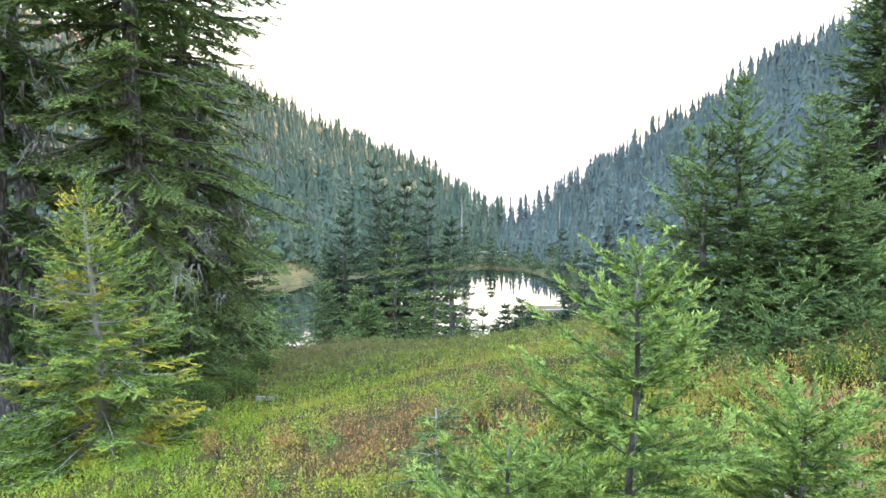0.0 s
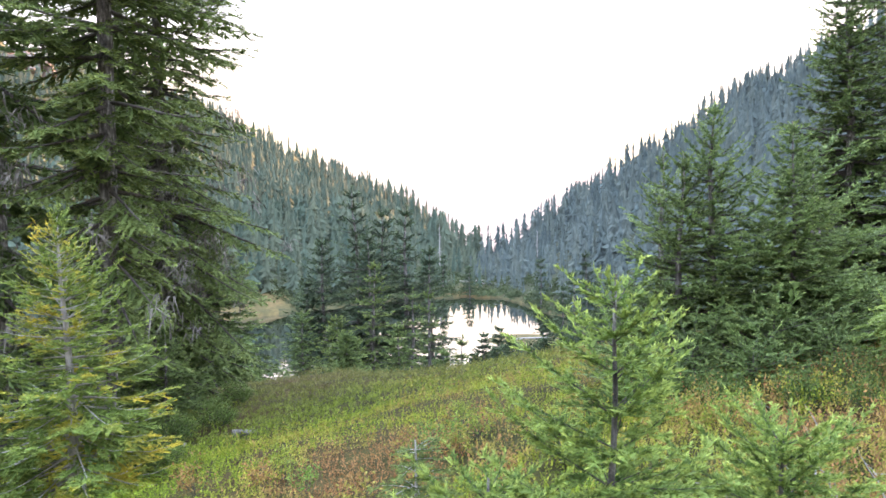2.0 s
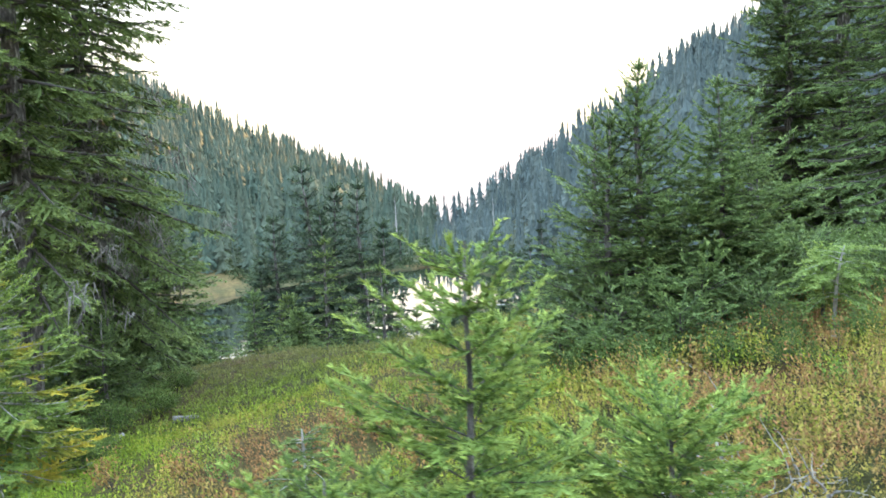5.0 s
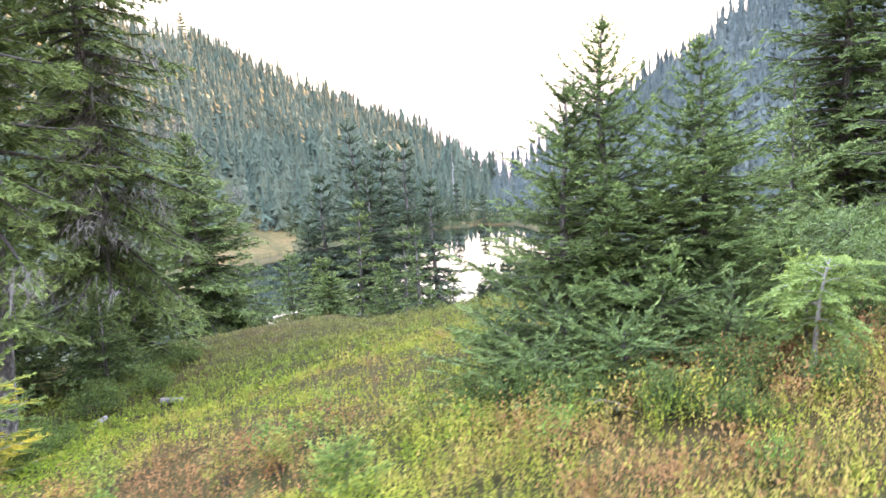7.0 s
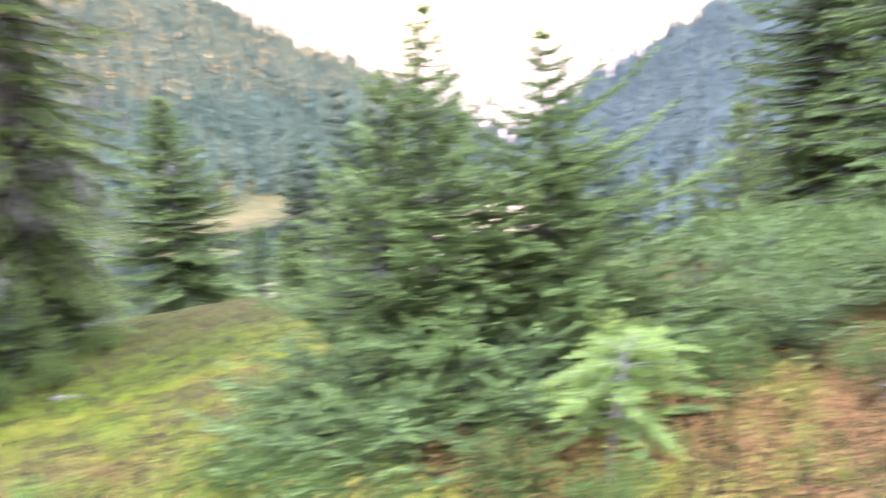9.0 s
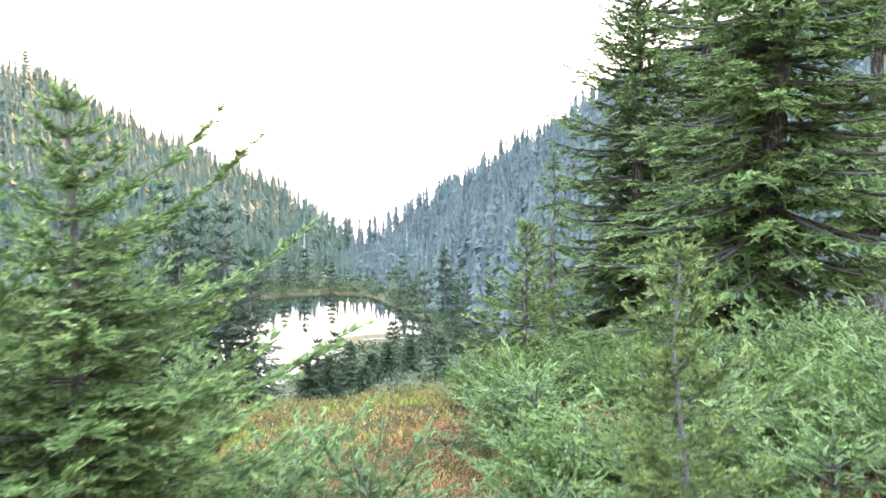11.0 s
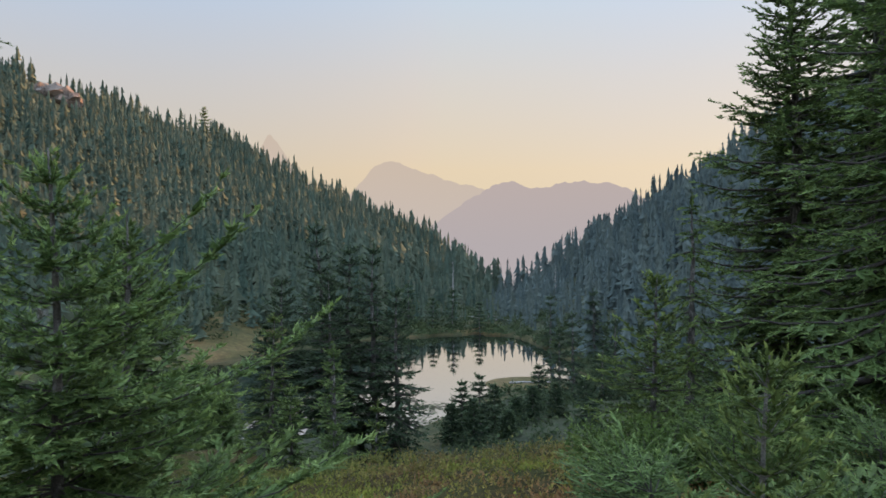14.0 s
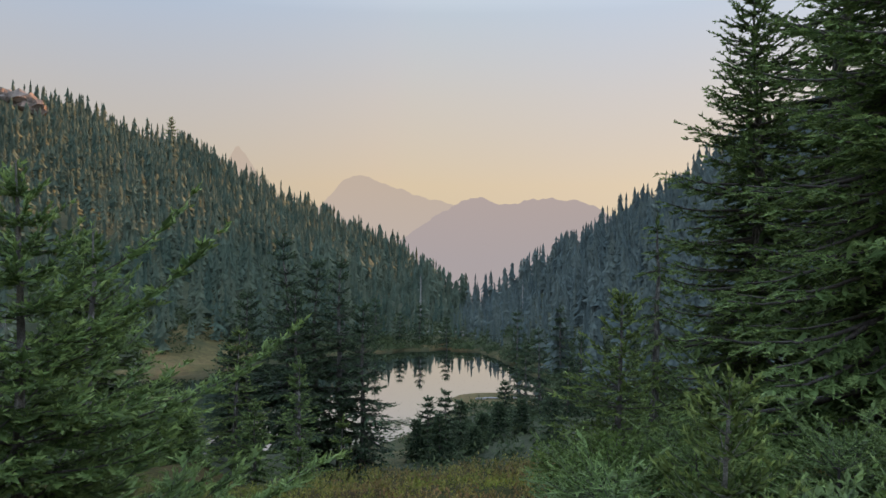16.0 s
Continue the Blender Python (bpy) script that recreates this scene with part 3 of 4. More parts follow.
def forest(name, label, places, heights, models, mat, r):
    out, fr, ln = [], [], []
    pick = r.integers(0, len(models), len(places))
    for k, model in enumerate(models):
        idx = np.nonzero(pick == k)[0]
        if not len(idx):
            continue
        a = r.uniform(0, 6.28, len(idx))
        wide = r.uniform(0.75, 1.3, len(idx))
        c, s = np.cos(a), np.sin(a)
        m = model.reshape(-1, 3)
        h = heights[idx]
        X = (m[None, :, 0] * c[:, None] - m[None, :, 1] * s[:, None]) * (h * wide)[:, None] + places[idx, 0:1]
        Y = (m[None, :, 0] * s[:, None] + m[None, :, 1] * c[:, None]) * (h * wide)[:, None] + places[idx, 1:2]
        Z = m[None, :, 2] * h[:, None] + places[idx, 2:3]
        out.append(np.stack([X, Y, Z], -1).reshape(-1, 3, 3))
        N = np.stack([X - places[idx, 0:1], Y - places[idx, 1:2], 0.05 * np.broadcast_to(h[:, None], X.shape)], -1).reshape(-1, 3, 3)
        N = np.repeat(N[:, 1:2] + N[:, 2:3], 3, axis=1)
        ln.append(unit(0.9 * unit(N) + np.array([0.05, -0.15, 0.45]) + r.normal(0, 0.12, (len(N), 1, 3))))
        fr.append(np.repeat(r.uniform(0, 1, len(idx)) ** 1.5 * 0.6, len(model)))
    ob = new(name, soup(name, np.concatenate(out), mat, np.concatenate(fr), np.concatenate(ln)))
    return tagged(ob, label, "forest", kind="stuff")


r = np.random.default_rng(21)
k = 24000
q = r.uniform(-0.8, 0.8, k)
u = r.random(k) ** 0.8 * 1.12
fy, ry = np.interp(q, Q, FOOT_Y), np.interp(q, Q, RIDGE_Y)
d = fy + 6 + (ry - fy) * u
x, y = 3 + q * d, 3 + d
rocky = ((x + 150 + 0.5 * (y - 300)) / 13) ** 2 + ((y - 296) / 22) ** 2 < 1
keep = ~rocky & (r.random(k) < np.clip(d / 260, 0.45, 1.0)) & ~((np.abs(q - 0.05) < 0.12) & (d < fy + 10))
bald = (u > 0.9) & (q < -0.22) & (wobble(x, y, 0.13) + 0.4 * wobble(x + 9, y, 0.31) < 0.35)
keep &= ~bald
x, y, d = x[keep], y[keep], d[keep]
# one tree to a cell, with small clearings
cell = np.floor(x / 2.8).astype(int) * 100003 + np.floor(y / 2.8).astype(int)
first = np.unique(cell, return_index=True)[1]
first = first[wobble(x[first], y[first], 0.11) + 0.6 * wobble(x[first] + 40, y[first], 0.27) > -0.85]
x, y, d = x[first], y[first], d[first]
places = np.stack([x, y, ground(x, y) - 0.3], 1)
hts = (3.8 + 9.2 * r.random(len(x)) ** 1.1) * (1 + 0.28 * wobble(x, y, 0.09)) * np.where(r.random(len(x)) < 0.06, 1.3, 1)
hts = np.minimum(hts, 12.5)
hts *= np.where((np.abs((x - 3) / d - 0.05) < 0.13) & (d < 225), 0.6, 1)
models = [far_tree(100 + i, 8, 4, 0.155 + 0.02 * (i % 4)) for i in range(6)]
middle = [far_tree(110 + i, 12, 4, 0.155 + 0.02 * (i % 4)) for i in range(6)]
full = [far_tree(120 + i, 15, 4, 0.15 + 0.02 * (i % 4)) for i in range(6)]
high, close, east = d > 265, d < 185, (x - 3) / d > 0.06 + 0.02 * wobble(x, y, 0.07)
# the east side gets the needles with the stronger blue haze in their colour
for side, name, mat in ((~east, "", FOREST), (east, "far_slope_", BLUE_HAZE_FOREST)):
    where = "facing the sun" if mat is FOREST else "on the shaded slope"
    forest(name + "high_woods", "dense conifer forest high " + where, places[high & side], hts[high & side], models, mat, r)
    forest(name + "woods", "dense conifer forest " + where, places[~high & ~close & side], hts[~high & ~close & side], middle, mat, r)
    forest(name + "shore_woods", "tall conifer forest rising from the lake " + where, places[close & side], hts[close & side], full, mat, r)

# ---- trees ----
def sit(x, y):
    return (x, y, g1(x, y))


def grown(name, label, x, y, top, R, mat, seed, group="", rz=0.0, bark=None, category="tree", split=False, **shape):
    """A conifer at a plan point whose tip is at height top."""
    foot = g1(x, y)
    return plant_tree(name, label, conifer(seed, top - foot, R, **shape), mat, (x, y, foot), rz, 1.0, group, bark, category, split)


SMALL = dict(n=46, lo=0.1, power=0.62, top_deg=50, low_deg=6, droop=0.06, curl=0.12, gap=0.032, twig=0.33, step=0.0036, size=0.02, width=0.0072, blade=0.7, hang=0.02, ragged=0.35)
grown("young_fir", "bright green young fir standing in the meadow", 0.59, 2.42, -0.19, 0.53, YOUNG, 11, split=True, trunk=0.014, **dict(SMALL, lo=0.34, skirt=0.75, power=0.5, n=52, per=6, low_deg=6, top_deg=40, droop=0.02, curl=0.1, gap=0.042, twig=0.4, size=0.019, width=0.0075, blade=0.85, hang=0.0, jitter=0.1))
LOW = dict(SMALL, n=40, lo=0.15, top_deg=45, low_deg=14, power=0.45)
grown("fir_seedling", "low bright green fir seedling among heather", 0.22, 2.3, -0.8, 0.55, YOUNG, 12, "fir seedlings", split=True, trunk=0.012, **LOW)
grown("fir_seedling", "low green fir seedling beside bleached deadwood", 1.32, 2.8, -0.82, 0.62, YOUNG, 13, "fir seedlings", split=True, trunk=0.012, **LOW)
grown("stunted_fir", "stunted pale fir with a bare grey stem in the heather", -0.04, 3.95, -1.17, 0.3, HEMLOCK, 14, bark=DEADWOOD, split=True, trunk=0.014,
      **dict(SMALL, n=30, lo=0.5, low_deg=4, top_deg=20, droop=0.45, curl=0.0, power=0.25, step=0.005, skirt=0.8))
grown("fir_seedling", "small bright green fir seedling in yellow heather", 1.05, 5.75, g1(1.05, 5.75) + 0.36, 0.3, YOUNG, 15, "fir seedlings", split=True, trunk=0.01, **dict(LOW, n=30))
grown("fir_seedling", "small bright green fir seedling below taller firs", 4.1, 6.5, -0.75, 0.34, YOUNG, 16, "fir seedlings", split=True, trunk=0.012, **LOW)
grown("sapling", "light green sapling with pale dead lower twigs", 6.21, 7.25, 0.27, 0.38, HEMLOCK, 17, bark=LICHEN, split=True, trunk=0.011, **dict(SMALL, n=100, per=6, power=0.55, low_deg=6, top_deg=40, droop=0.04, curl=0.2, gap=0.045, twig=0.36, step=0.005, size=0.022, width=0.009, blade=0.85, lo=0.2, bare=0.25))
grown("hunched_fir", "hunched pale fir with a bare grey stem", 3.98, 6.15, -0.72, 0.46, PALE, 18, bark=DEADWOOD, split=True, trunk=0.019, lean=0.12,
      **dict(SMALL, n=28, lo=0.45, low_deg=-4, top_deg=20, droop=0.55, curl=0.0, power=0.22, step=0.0045, size=0.024, width=0.008, skirt=0.8))
FINE = dict(n=150, per=7, lo=0.03, power=0.8, top_deg=40, low_deg=-6, droop=0.1, curl=0.24, gap=0.06, twig=0.34, step=0.013, size=0.028, width=0.012, blade=0.9, ragged=0.4, hang=0.02, jitter=0.1)
MID = dict(fan=1.0, n=120, per=6, lo=0.03, power=0.8, top_deg=48, low_deg=-4, droop=0.1, curl=0.17, gap=0.08, twig=0.36, step=0.016, size=0.045, width=0.019, blade=0.8, ragged=0.4, hang=0.06)
grown("fir", "dark green fir with upturned branch tips", 3.15, 8.1, 1.12, 1.55, KNOLL, 21, "firs on the knoll", split=True, **dict(FINE, n=165, power=1.0, skirt=0.85, top_deg=38))
grown("fir", "short fir crowded against a taller one", 2.75, 8.15, 0.58, 0.9, FIR, 22, "firs on the knoll", **dict(MID, n=75))
grown("fir", "dark green fir with one long branch", 3.91, 8.1, 0.9, 1.5, KNOLL, 23, "firs on the knoll", split=True, limbs=((0.8, 0.25, 0.62, 28), (0.74, 0.0, 0.75, 24), (0.62, 0.35, 0.95, 14), (0.5, -0.2, 1.1, 8), (0.7, 2.9, 0.6, 20)), **dict(FINE, n=200, per=9, trunk=0.035, power=1.05, twig=0.27, gap=0.052, step=0.012, size=0.028, blade=0.95, ragged=0.25, jitter=0.08, top_deg=24, low_deg=-8, droop=0.08, curl=0.22, hang=0.0))
grown("fir", "dark fir behind the pair on the knoll", 3.2, 10.3, 0.75, 0.9, FIR, 24, "firs on the knoll", **dict(MID, n=70))
grown("fir", "light green fir among shrubs on the slope", 7.8, 15.0, 0.15, 1.1, HEMLOCK, 25, "firs on the slope", **dict(MID, n=70, gap=0.1, step=0.02, size=0.06, width=0.026))
grown("hemlock", "narrow hemlock with a nodding top and drooping branches", 9.1, 17.8, 1.28, 0.75, FIR, 26,
      **dict(MID, n=70, low_deg=-30, top_deg=10, droop=0.35, curl=0.0, power=0.6, gap=0.1, step=0.02, size=0.06, width=0.026))
grown("yellowing_fir", "fir with yellowing needles and bare inner twigs", -4.5, 9.7, 0.11, 1.5, YELLOWED, 27,
      bark=DEADWOOD, **dict(MID, n=180, lo=0.015, gap=0.085, low_deg=-16, droop=0.14, curl=0.2, bare=0.24, twig=0.36, step=0.011, size=0.042, width=0.017, blade=0.85, trunk=0.07, ragged=0.35, jitter=0.08))
TALL = dict(n=300, per=8, lo=0.04, power=0.62, top_deg=35, low_deg=-18, droop=0.22, curl=0.12, gap=0.11, twig=0.22, step=0.034, size=0.13, width=0.048, blade=0.8, core=0.05, ragged=0.5, hang=0.2, bare=0.1)
DENSE = dict(TALL, fan=0.75, lo=0.015, per=9, power=0.68, low_deg=-14, top_deg=30, droop=0.12, curl=0.16, ragged=0.3, jitter=0.1, bare=0.1)
grown("tall_fir", "tall dense green fir on the slope", 12.0, 15.8, 9.2, 2.75, KNOLL, 31, "tall conifers", **dict(DENSE, n=320, step=0.055, size=0.065, width=0.03, blade=0.9, core=0.0, twig=0.27, gap=0.14))
grown("tall_fir", "tall leaning fir with gaps between its layered branches", 15.6, 25.3, 13.0, 3.4, FIR, 32, "tall conifers", **dict(DENSE, n=280, step=0.09, size=0.1, width=0.05, blade=0.85, core=0.0, twig=0.28, gap=0.21, lean=0.1, ragged=0.45, power=0.6))
grown("tall_fir", "spired fir crowded against a leaning taller one", 13.5, 24.0, 7.4, 3.0, FIR, 48, "tall conifers", **dict(DENSE, n=290, step=0.09, size=0.1, width=0.05, blade=0.85, core=0.0, twig=0.3, gap=0.2, ragged=0.35, power=0.6))
grown("tall_fir", "tall fir behind shrubs on the slope", 18.5, 21.5, 10.0, 3.0, FIR, 33, "tall conifers", **dict(TALL, n=100, step=0.06, size=0.18, width=0.07))
OLD = dict(TALL, fan=0.7, step=0.05, size=0.075, width=0.03, blade=0.75, core=0.0, twig=0.3, n=220, lo=0.1, power=0.35, low_deg=-22, droop=0.28, ragged=0.6, trunk=0.24, bare=0.16, gap=0.135, skirt=0.4, swell=0.3)
grown("old_hemlock", "old hemlock with flaking pale bark", -5.75, 13.5, 16.0, 2.5, HEMLOCK, 34, "old hemlocks", **dict(OLD, n=320, skirt=0.45, lo=0.1, trunk=0.18, power=0.45, low_deg=-18, droop=0.2))
grown("old_hemlock", "old hemlock hung with grey lichen", -7.0, 20.6, 14.5, 3.05, HEMLOCK, 35, "old hemlocks", **dict(OLD, n=280, gap=0.15, skirt=0.8, lo=0.05, ragged=0.5, trunk=0.2, low_deg=-24))
grown("old_hemlock", "old hemlock at the meadow edge", -8.2, 14.2, 15.0, 3.0, FIR, 36, "old hemlocks", **dict(OLD, n=100, step=0.09, size=0.13, width=0.055, blade=0.8))
grown("fir", "tall dense fir below the meadow edge", -14.1, 50.0, 1.5, 5.6, FIR, 37, "firs at the meadow edge", **dict(TALL, n=230, ragged=0.25, power=0.8, lo=0.02, gap=0.3, step=0.11, size=0.2, width=0.09, low_deg=-8, bare=0.1, core=0.05, skirt=0.8))
grown("fir", "low fir under old hemlocks", -6.1, 18.0, -2.6, 1.3, FIR, 38, "firs at the meadow edge", **dict(MID, n=60, gap=0.11, step=0.024, size=0.07, width=0.032))
grown("fir", "low fir under old hemlocks", -8.1, 18.2, -1.6, 1.5, FIR, 46, "firs at the meadow edge", **dict(MID, n=70, gap=0.11, step=0.024, size=0.07, width=0.032))
grown("fir", "low fir under old hemlocks", -6.9, 14.9, -2.3, 1.1, KNOLL, 47, "firs at the meadow edge", **dict(MID, n=60, gap=0.11, step=0.022, size=0.065, width=0.03))
grown("fir", "low fir under old hemlocks", -7.2, 22.5, -2.9, 1.6, FIR, 39, "firs at the meadow edge", **dict(MID, n=60, gap=0.12, step=0.026, size=0.08, width=0.036))
for i, (x, y, top, R) in enumerate(((-9.5, 18.0, 10.0, 2.8), (-9.0, 24.5, 9.0, 2.6), (-12.0, 21.0, 12.0, 3.0), (-11.5, 30.0, 4.0, 2.6), (-10.5, 13.0, 6.0, 2.4))):
    grown("fir", "dark fir behind the old hemlocks", x, y, top, R, FIR, 40 + i, "firs at the meadow edge", **dict(TALL, fan=1.6, n=90, lo=0.02, power=0.7, gap=0.34, step=0.16, size=0.22, width=0.1, core=0.05))

# firs below the crest and by the water
STAND = dict(n=125, fan=1.3, per=8, blade=0.8, core=0.08, lo=0.02, power=0.6, top_deg=34, low_deg=-14, droop=0.14, curl=0.12, gap=0.36, twig=0.4, step=0.17, size=0.22, width=0.11, ragged=0.3, bare=0.08, jitter=0.1)
for i, (x, y, top, R) in enumerate(((-6.1, 68, 2.2, 3.7), (-1.35, 67, 0.6, 3.3), (-3.6, 68.5, 0.4, 3.2), (-8.6, 66, -2.2, 3.4), (0.6, 65, -3.0, 2.9), (-4.4, 64, -1.8, 3.2), (-10.4, 67, -6.0, 2.7))):
    grown("lakeside_fir", "dark full fir in a stand by the lake", x, y, top, R, DEEP, 50 + i, "stand by the lake", rz=40 * i, **STAND)
FRONT = dict(STAND, n=85, core=0.0, gap=0.18, step=0.07, size=0.12, width=0.05)
for i, (x, y, top, R) in enumerate(((-2.47, 37.3, -2.41, 1.25), (0.26, 36.8, -3.65, 1.15), (-0.9, 41.3, -4.2, 1.2), (-4.1, 36, -4.9, 1.1), (-1.2, 35, -5.2, 1.0), (-3.4, 33.5, -5.4, 1.0), (1.7, 38, -6.2, 0.9), (-6.2, 39, -5.0, 1.2), (0.9, 33, -6.0, 0.8))):
    grown("slope_fir", "small fir below the meadow crest" if i else "pale green spired fir below the crest", x, y, top, R, FIR if i % 3 else HEMLOCK, 60 + i, "firs below the crest", rz=70 * i, **FRONT)
for i, (x, y, top, R) in enumerate(((5.6, 72, -11.6, 1.2), (7.2, 73, -11.3, 1.4), (4.6, 71, -13.5, 1.0), (6.5, 69, -12.6, 1.2), (8.4, 75, -12.6, 1.3), (10.6, 76, -14.0, 1.1), (12.3, 78, -13.4, 1.3), (9.5, 71, -14.2, 1.0), (13.5, 84, -12.3, 1.3), (16.5, 90, -9.0, 1.8), (18.5, 93, -7.5, 2.1), (21.5, 92, -10.5, 1.9), (14.8, 80, -13.5, 1.2), (24, 98, -9.0, 2.2), (17, 76, -12.0, 1.6))):
    grown("shore_fir", "slender dark fir on the lake shore", x, y, top, R, DEEP, 80 + i, "firs on the shore", rz=55 * i, **dict(STAND, n=75))
for i, (x, y, H, R) in enumerate(((20, 112, 7.5, 1.7), (22, 120, 8.5, 1.9), (19, 128, 6.5, 1.5), (21, 137, 9, 2.0), (16, 146, 7, 1.6), (12.5, 154, 8.5, 1.8), (9.5, 159, 6, 1.4), (4, 163, 8, 1.8), (0, 161, 6.5, 1.5), (25, 116, 10, 2.2), (17.5, 139, 5.5, 1.3), (-5, 162, 9, 2.0), (-11, 158, 7.5, 1.7))):
    if g1(x, y) > LAKE_Z + 0.1:
        grown("shore_fir", "tall dark fir at the far water's edge", x, y, g1(x, y) + H, R, DEEP, 300 + i, "firs on the shore", rz=35 * i, **dict(STAND, n=56, fan=2.0, gap=0.5, step=0.3, size=0.3, width=0.14))


grown("lone_fir", "lone fir standing clear on the ridge", -118.5, 378, 66.5, 3.6, FIR, 95, **dict(STAND, n=90, gap=0.7, step=0.4, size=0.5, width=0.25))


# ---- shrubs ----
def bush(seed, H, R, stems=26, leaves=70, size=0.035):
    """A leafy shrub: thin stems from one foot, small leaves along their outer half."""
    r = np.random.default_rng(seed)
    paths, T, A = [], [], []
    for i in range(stems):
        az, out = r.uniform(0, 6.28), R * math.sqrt(r.random()) * 0.95
        up = H * (1 - 0.55 * (out / R) ** 2) * r.uniform(0.75, 1.1)
        s = np.linspace(0, 1, 5)
        d = np.array([math.cos(az), math.sin(az), 0])
        pts = d * (out * s ** 0.8)[:, None] + np.array([0, 0, 1]) * (up * s)[:, None]
        pts[0, 2] -= 0.08
        paths.append((pts, 0.008 * H * (1.2 - s)))
        u = r.uniform(0.3, 1.0, leaves) ** 0.7
        c = np.stack([np.interp(u, s, pts[:, k]) for k in range(3)], 1) + r.normal(0, 0.07 * R + 0.02, (leaves, 3))
        c[:, 2] = np.maximum(c[:, 2], 0.02)
        a = unit(r.normal(size=(leaves, 3)) + np.array([0, 0, 0.35]))
        b = unit(np.cross(a, r.normal(size=(leaves, 3))))
        k = size * r.uniform(0.6, 1.3, leaves)[:, None]
        T.append(np.stack([c - b * k * 0.4, c + b * k * 0.4, c + a * k], 1)), T.append(np.stack([c + b * k * 0.4, c - b * k * 0.4, c - a * k], 1))
        A.append(np.clip(u - 0.45, 0, 1)), A.append(np.clip(u - 0.45, 0, 1))
    return paths, np.concatenate(T), np.concatenate(A), None


def plant_shrub(name, label, x, y, model, mat, rz, scale, group):
    paths, tris, fresh, owner = model
    e = thing(name, label, "shrub", sit(x, y), rz, scale, group)
    tagged(part("branchwork", mesh_of("branchwork", *tubes(paths, 3), 4, [LIMB], True), e), kind="stuff")
    tagged(part("foliage", soup("foliage", tris, mat, fresh), e), kind="stuff")
    return e


LEAFY = [bush(200 + i, 0.8, 0.62, 40, 66, 0.027) for i in range(3)]
MAT_FIR = [conifer(210 + i, 0.75, 0.85, n=34, fan=1.4, lo=0.05, power=0.3, top_deg=45, low_deg=12, droop=0.12, curl=0.12, gap=0.075, twig=0.4, step=0.034, size=0.034, width=0.016, blade=0.8, ragged=0.5, trunk=0.03) for i in range(3)]


def spread(name, label, spots, models, mats, group, seed):
    """Repeats of a few shrubs at plan points (x, y, size)."""
    r = np.random.default_rng(seed)
    made = {}
    for i, (x, y, s) in enumerate(spots):
        k = i % len(models)
        rz = r.uniform(0, 360)
        if k not in made:
            made[k] = plant_shrub(name, label, x, y, models[k], mats[k % len(mats)], rz, s, group)
        else:
            c = copy_thing(made[k], Matrix.LocRotScale(sit(x, y), Euler((0, 0, radians(rz))), None))
            c.scale = (s, s, s)


spread("mat_fir", "low spreading dark fir mat at the foot of the firs",
       ((2.6, 7.2, 0.9), (3.3, 7.1, 0.95), (2.1, 7.7, 0.85), (3.9, 7.3, 0.8), (2.9, 6.6, 0.7), (4.6, 8.0, 0.9), (3.6, 6.6, 0.6), (2.3, 6.8, 0.6), (4.7, 9.2, 1.0), (5.2, 8.6, 0.9), (6.6, 8.6, 0.8), (7.3, 7.9, 0.8), (5.4, 7.6, 0.6)),
       MAT_FIR, [FIR, KNOLL, KNOLL], "fir mats", 3)
spots = []
r = np.random.default_rng(5)
for i in range(46):
    u, w = r.random(), r.random()
    x, y, size = 5.0 + 4.6 * u + 2.4 * w, 8.6 + 8.0 * w, r.uniform(0.8, 1.4)
    spots.append((x, y, size * (0.6 if math.hypot(x - 5.4, y - 5.3) < 4.6 else 0.85)))
low = []
for x, y in ((7.6, 9.3), (8.3, 9.8), (8.6, 8.6), (9.3, 9.2), (9.9, 10.4), (10.4, 11.6), (9.2, 11.2), (10.9, 13.0), (8.1, 8.0), (7.2, 8.9), (11.3, 11.2), (12.2, 12.4)):
    low.append((x, y, r.uniform(0.7, 1.0)))
spread("dark_fir_shrub", "dense dark fir shrub under tall firs", low, MAT_FIR[:2], [FIR, FIR], "dark fir shrubs", 36)
near = [(4.9, 7.1, 0.6), (5.5, 7.6, 0.75), (5.2, 8.3, 0.85), (6.0, 8.2, 0.85), (6.8, 7.9, 0.8), (6.7, 6.9, 0.7), (5.7, 6.8, 0.55), (7.5, 7.2, 0.75), (7.3, 6.2, 0.6), (8.2, 6.9, 0.75), (6.4, 8.9, 0.9), (7.1, 8.6, 0.9)]
foot = [(2.5, 6.2, 0.5), (3.0, 5.9, 0.45), (3.5, 6.1, 0.5), (2.2, 6.6, 0.55), (2.8, 6.5, 0.5), (3.9, 5.7, 0.4), (3.3, 5.5, 0.35), (1.9, 7.1, 0.55)]
spread("leafy_shrub", "small dark green leafy shrub before the firs", foot, LEAFY, [SHRUB], "leafy shrubs", 66)
spread("huckleberry_shrub", "waist-high green huckleberry shrub beside the way", near[::2], LEAFY, [SHRUB], "huckleberry shrubs", 46)
spread("hemlock_bush", "low bushy green hemlock beside the way", [(x, y, 0.8 * s) for x, y, s in near[1::2]], MAT_FIR, [FIR], "hemlock bushes", 56)
spread("shrub", "light green leafy shrub on the slope", spots[::3], LEAFY, [SHRUB, SHRUB, SHRUB], "shrubs on the slope", 6)
spread("hemlock_shrub", "bushy green hemlock on the slope", [(x, y, 0.85 * s) for x, y, s in spots[1::3]], MAT_FIR, [KNOLL, FIR, KNOLL], "hemlock shrubs on the slope", 16)
spread("fir_shrub", "bushy green fir shrub on the slope", [(x, y, 0.85 * s) for x, y, s in spots[2::3]], MAT_FIR[1:], [KNOLL, FIR], "fir shrubs on the slope", 26)
